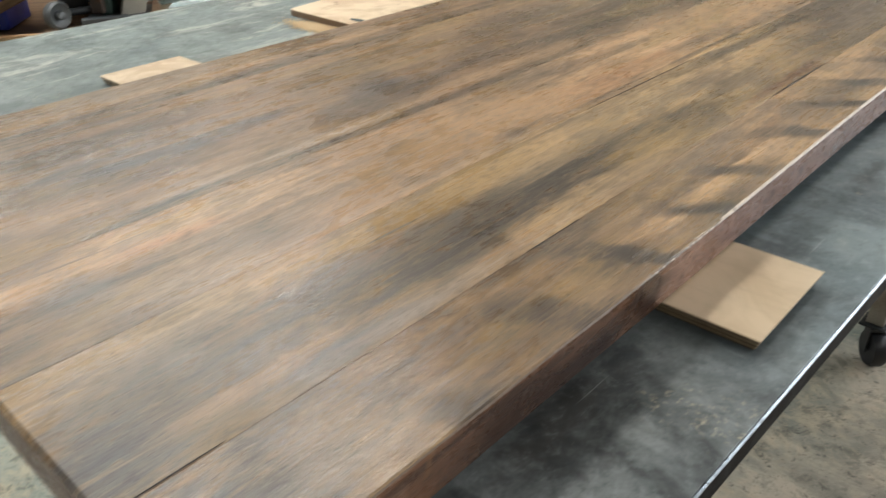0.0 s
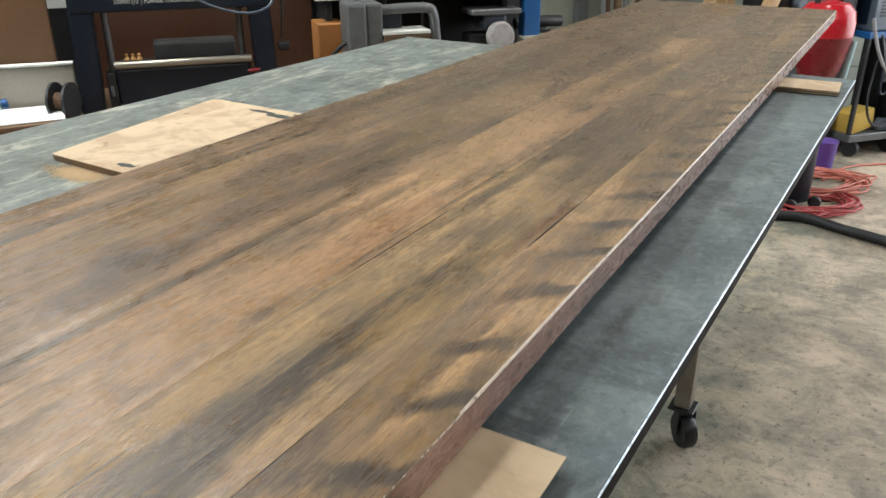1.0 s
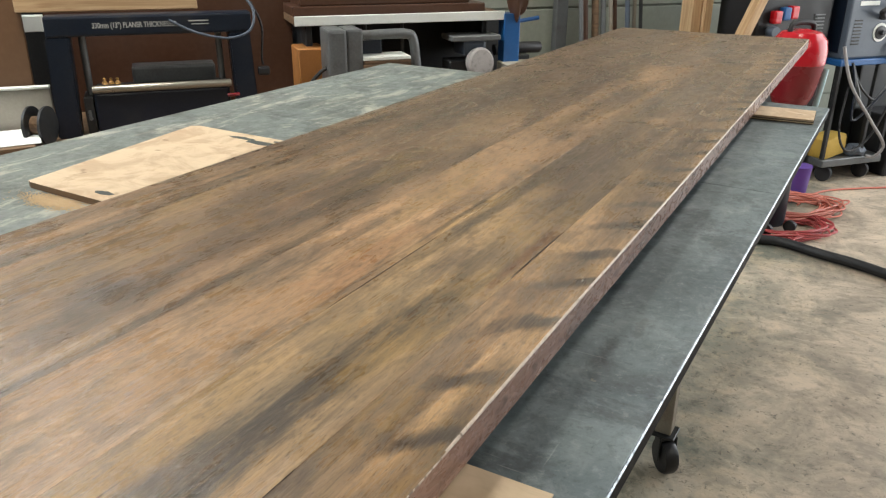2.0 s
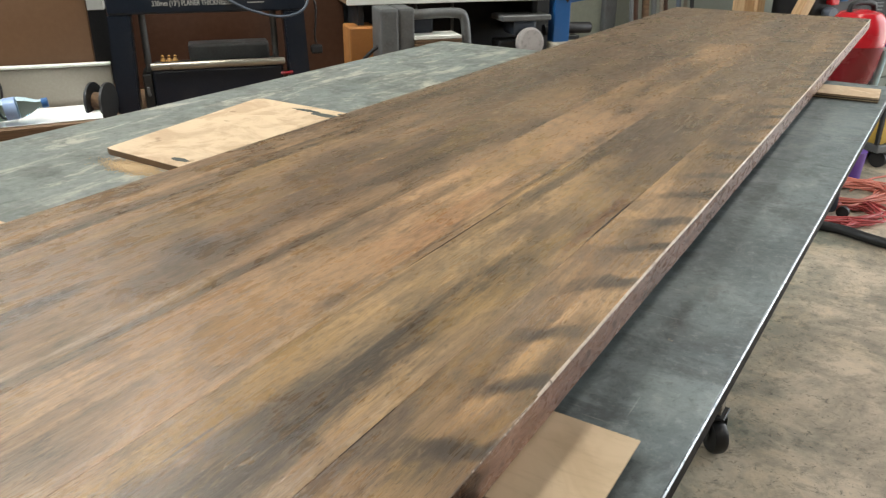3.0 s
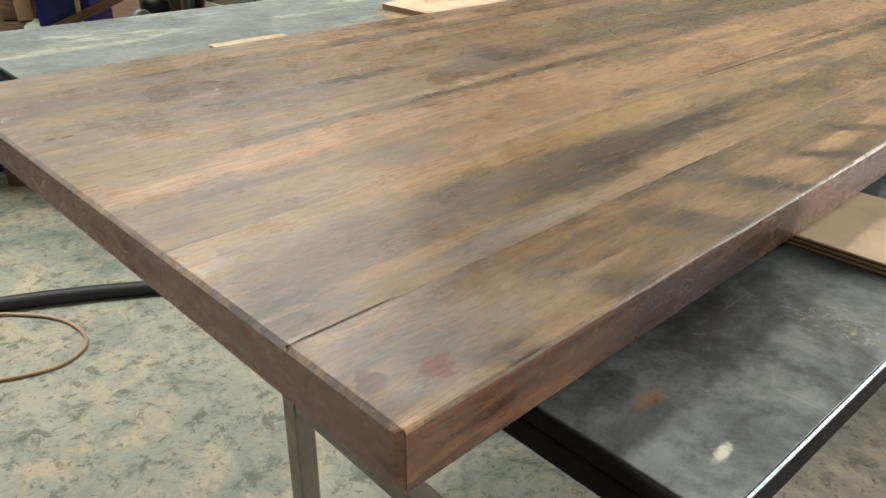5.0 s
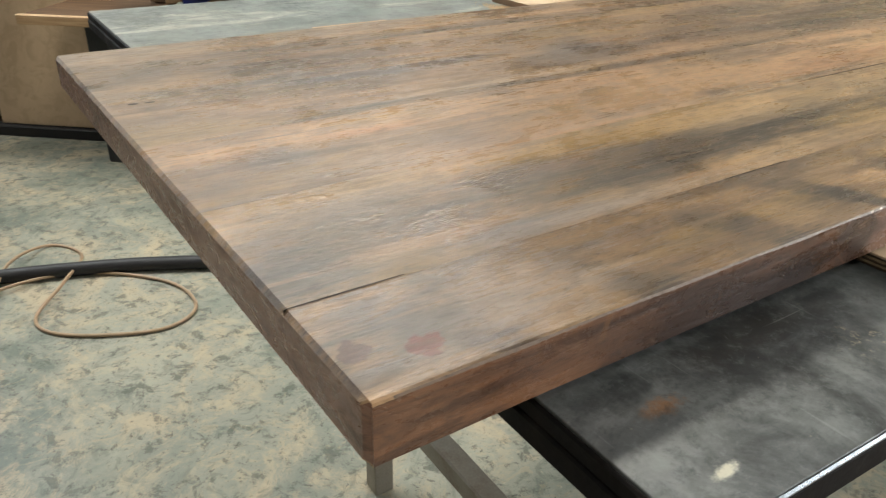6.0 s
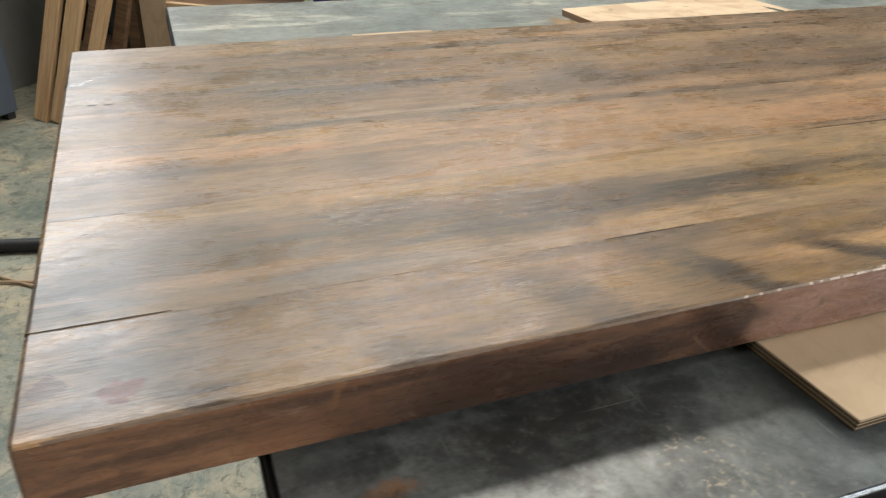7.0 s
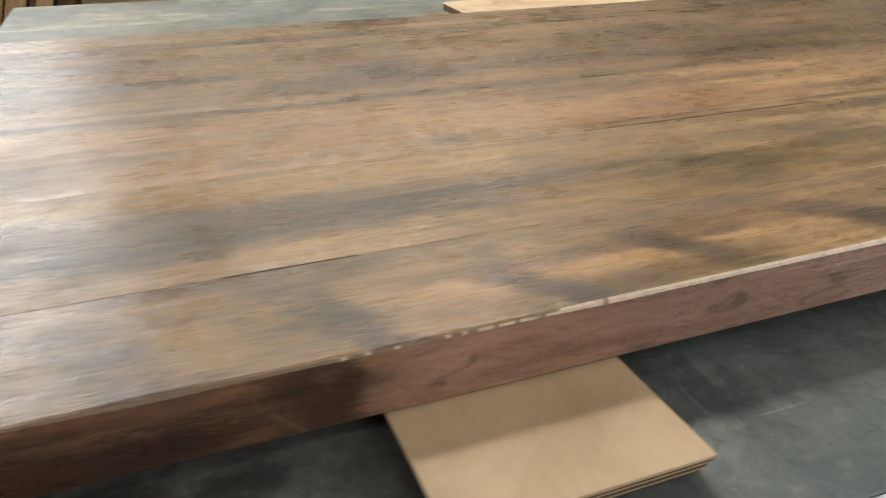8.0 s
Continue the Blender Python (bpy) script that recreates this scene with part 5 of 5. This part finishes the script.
part("side_fin", boxed((0.100, -0.02, 0.72), (0.114, 0.02, 0.82), 0.005, 2), WHITE, vac, "pale fin")
for k in range(4):
    q = math.pi / 4 + k * math.pi / 2
    part("foot_wheel", lathe(bmesh.new(), [(0.01, -0.012), (0.026, -0.01), (0.026, 0.01), (0.01, 0.012)], pose(0.09 * math.cos(q), 0.09 * math.sin(q), 0.026, 0, 90, 30), 14), BLACK, vac, smooth=True)
single("purple_tub", lathe(bmesh.new(), [(0.05, 0), (0.06, 0.14), (0.062, 0.145)], None, 22), PURPLE, "small purple plastic tub on the floor", "tub", at(2.93, 2.86), smooth=True)

# ---- leads and hoses on the floor ----
def coil(seed, ca, cd, ra, rd, loops, r):
    rnd = random.Random(seed)
    pts = []
    for i in range(loops * 9):
        q = 2 * math.pi * i / 9
        k = 0.65 + 0.35 * rnd.random()
        pts.append((ca + ra * k * math.cos(q) + rnd.gauss(0, ra * 0.12), cd + rd * k * math.sin(q) + rnd.gauss(0, rd * 0.12), r + (i // 9) * r * 0.55 + rnd.random() * r * 2))
    return pts


single("extension_lead", sweep(bmesh.new(), coil(1, 2.72, 2.64, 0.25, 0.17, 17, 0.004), 0.0042, 6), ORANGE, "faded orange extension lead heaped on the floor", "lead", ROOM, smooth=True)
single("extension_lead", sweep(bmesh.new(), coil(2, 2.50, 2.43, 0.21, 0.14, 15, 0.004), 0.0042, 6), paint("red_cord", (0.42, 0.07, 0.07), 0.45), "faded red extension lead heaped on the floor", "lead", ROOM, smooth=True)
single("red_lead", sweep(bmesh.new(), [(2.8, 2.7, 0.006), (3.05, 2.82, 0.006), (3.3, 2.8, 0.006), (3.7, 2.7, 0.006)], 0.005), ORANGE, "thin red lead lying on the floor", "lead", ROOM, smooth=True)
single("vacuum_hose", sweep(bmesh.new(), [(1.6, 2.4, 0.021), (2.0, 2.42, 0.021), (2.31, 2.35, 0.021), (2.41, 2.15, 0.021), (2.48, 1.97, 0.021), (2.52, 1.7, 0.021), (2.45, 1.3, 0.021)], 0.02, 12, 10), BLACK, "black vacuum hose lying on the concrete floor", "hose", ROOM, smooth=True)
single("vacuum_hose", sweep(bmesh.new(), [(-2.3, 1.05, 0.021), (-1.95, 1.35, 0.021), (-1.65, 1.52, 0.021), (-1.21, 1.70, 0.021), (-0.75, 1.79, 0.021), (-0.3, 1.8, 0.021)], 0.02, 12, 10), BLACK, "black vacuum hose lying across the concrete floor", "hose", ROOM, smooth=True)
single("tan_lead", sweep(bmesh.new(), [(-1.85, 1.32, 0.006), (-1.49, 1.31, 0.006), (-1.46, 1.41, 0.006), (-1.54, 1.63, 0.03), (-1.53, 1.80, 0.006), (-1.40, 1.76, 0.006), (-1.33, 1.56, 0.03), (-1.32, 1.41, 0.006), (-1.20, 1.36, 0.006), (-0.99, 1.42, 0.006), (-0.95, 1.54, 0.006), (-1.08, 1.65, 0.006), (-1.31, 1.66, 0.008), (-1.46, 1.56, 0.016), (-1.58, 1.38, 0.01), (-1.62, 1.46, 0.012), (-1.52, 1.47, 0.016), (-1.5, 1.37, 0.012), (-1.7, 1.28, 0.006)], 0.0046, 8), CORD, "tan extension lead in loose loops on the floor", "lead", ROOM, smooth=True)

# ---- boards and cabinet near the side wall ----
for k, (a, d, w, lean, h) in enumerate(((-2.66, 2.42, 0.035, 14, 1.7), (-2.56, 2.42, 0.04, 15, 1.8), (-2.49, 2.44, 0.022, 16, 1.75), (-2.44, 2.42, 0.03, 17, 1.9), (-2.36, 2.50, 0.03, 12, 1.6))):
    single("board", boxed((-w, -0.012, 0), (w, 0.012, h), 0.003), OLDWOOD if k in (2, 4) else PINE, "sawn board leaning at a slant against the wall", "board", ROOM @ pose(a, d, 0.004, -9, lean, 0), "leaning boards")
panel = thing("door_panel", "tan flush door panel standing on a dark plinth", "panel", at(-2.1, 2.76))
part("leaf", boxed((-0.22, -0.018, 0.045), (0.36, 0.018, 1.9), 0.003), PLY, panel)
part("plinth", boxed((-0.34, -0.045, 0), (0.4, 0.05, 0.043), 0.004), BLACK, panel, "black plinth")
single("side_post", boxed((-0.03, -0.03, 0), (0.03, 0.03, 1.9), 0.003), OLDWOOD, "brown timber post beside a door panel", "post", at(-2.38, 2.78))
cabinet = thing("metal_cabinet", "grey metal cabinet with a purple cover on top", "cabinet", at(-2.98, 2.22))
part("body", boxed((-0.14, -0.2, 0.03), (0.2, 0.2, 0.6), 0.01, 2), LIGHTGREY, cabinet)
part("cover", boxed((-0.145, -0.205, 0.601), (0.205, 0.205, 0.64), 0.01, 2), PURPLE, cabinet, "purple cover")
for a in (-0.11, 0.17):
    for d in (-0.17, 0.17):
        part("foot", boxed((a - 0.02, d - 0.02, 0), (a + 0.02, d + 0.02, 0.0295), 0.002), DARK, cabinet)
rack = thing("rack", "dark open rack with timber shelves", "rack", at(-2.66, 2.85))
part("back", boxed((-0.16, 0.2, 0), (0.16, 0.22, 1.6)), DARK, rack)
for s in (-1, 1):
    part("side", boxed((s * 0.16 - 0.01, -0.1, 0), (s * 0.16 + 0.01, 0.199, 1.6), 0.002), DARK, rack)
for z in (0.06, 0.22):
    part("shelf", boxed((-0.149, -0.1, z), (0.149, 0.199, z + 0.02), 0.002), OLDWOOD, rack)
part("hook", sweep(bmesh.new(), [(0.02, -0.05, 0.5), (0.03, -0.06, 0.42), (0.06, -0.06, 0.36), (0.05, -0.06, 0.33)], 0.006), GREY, rack, smooth=True)
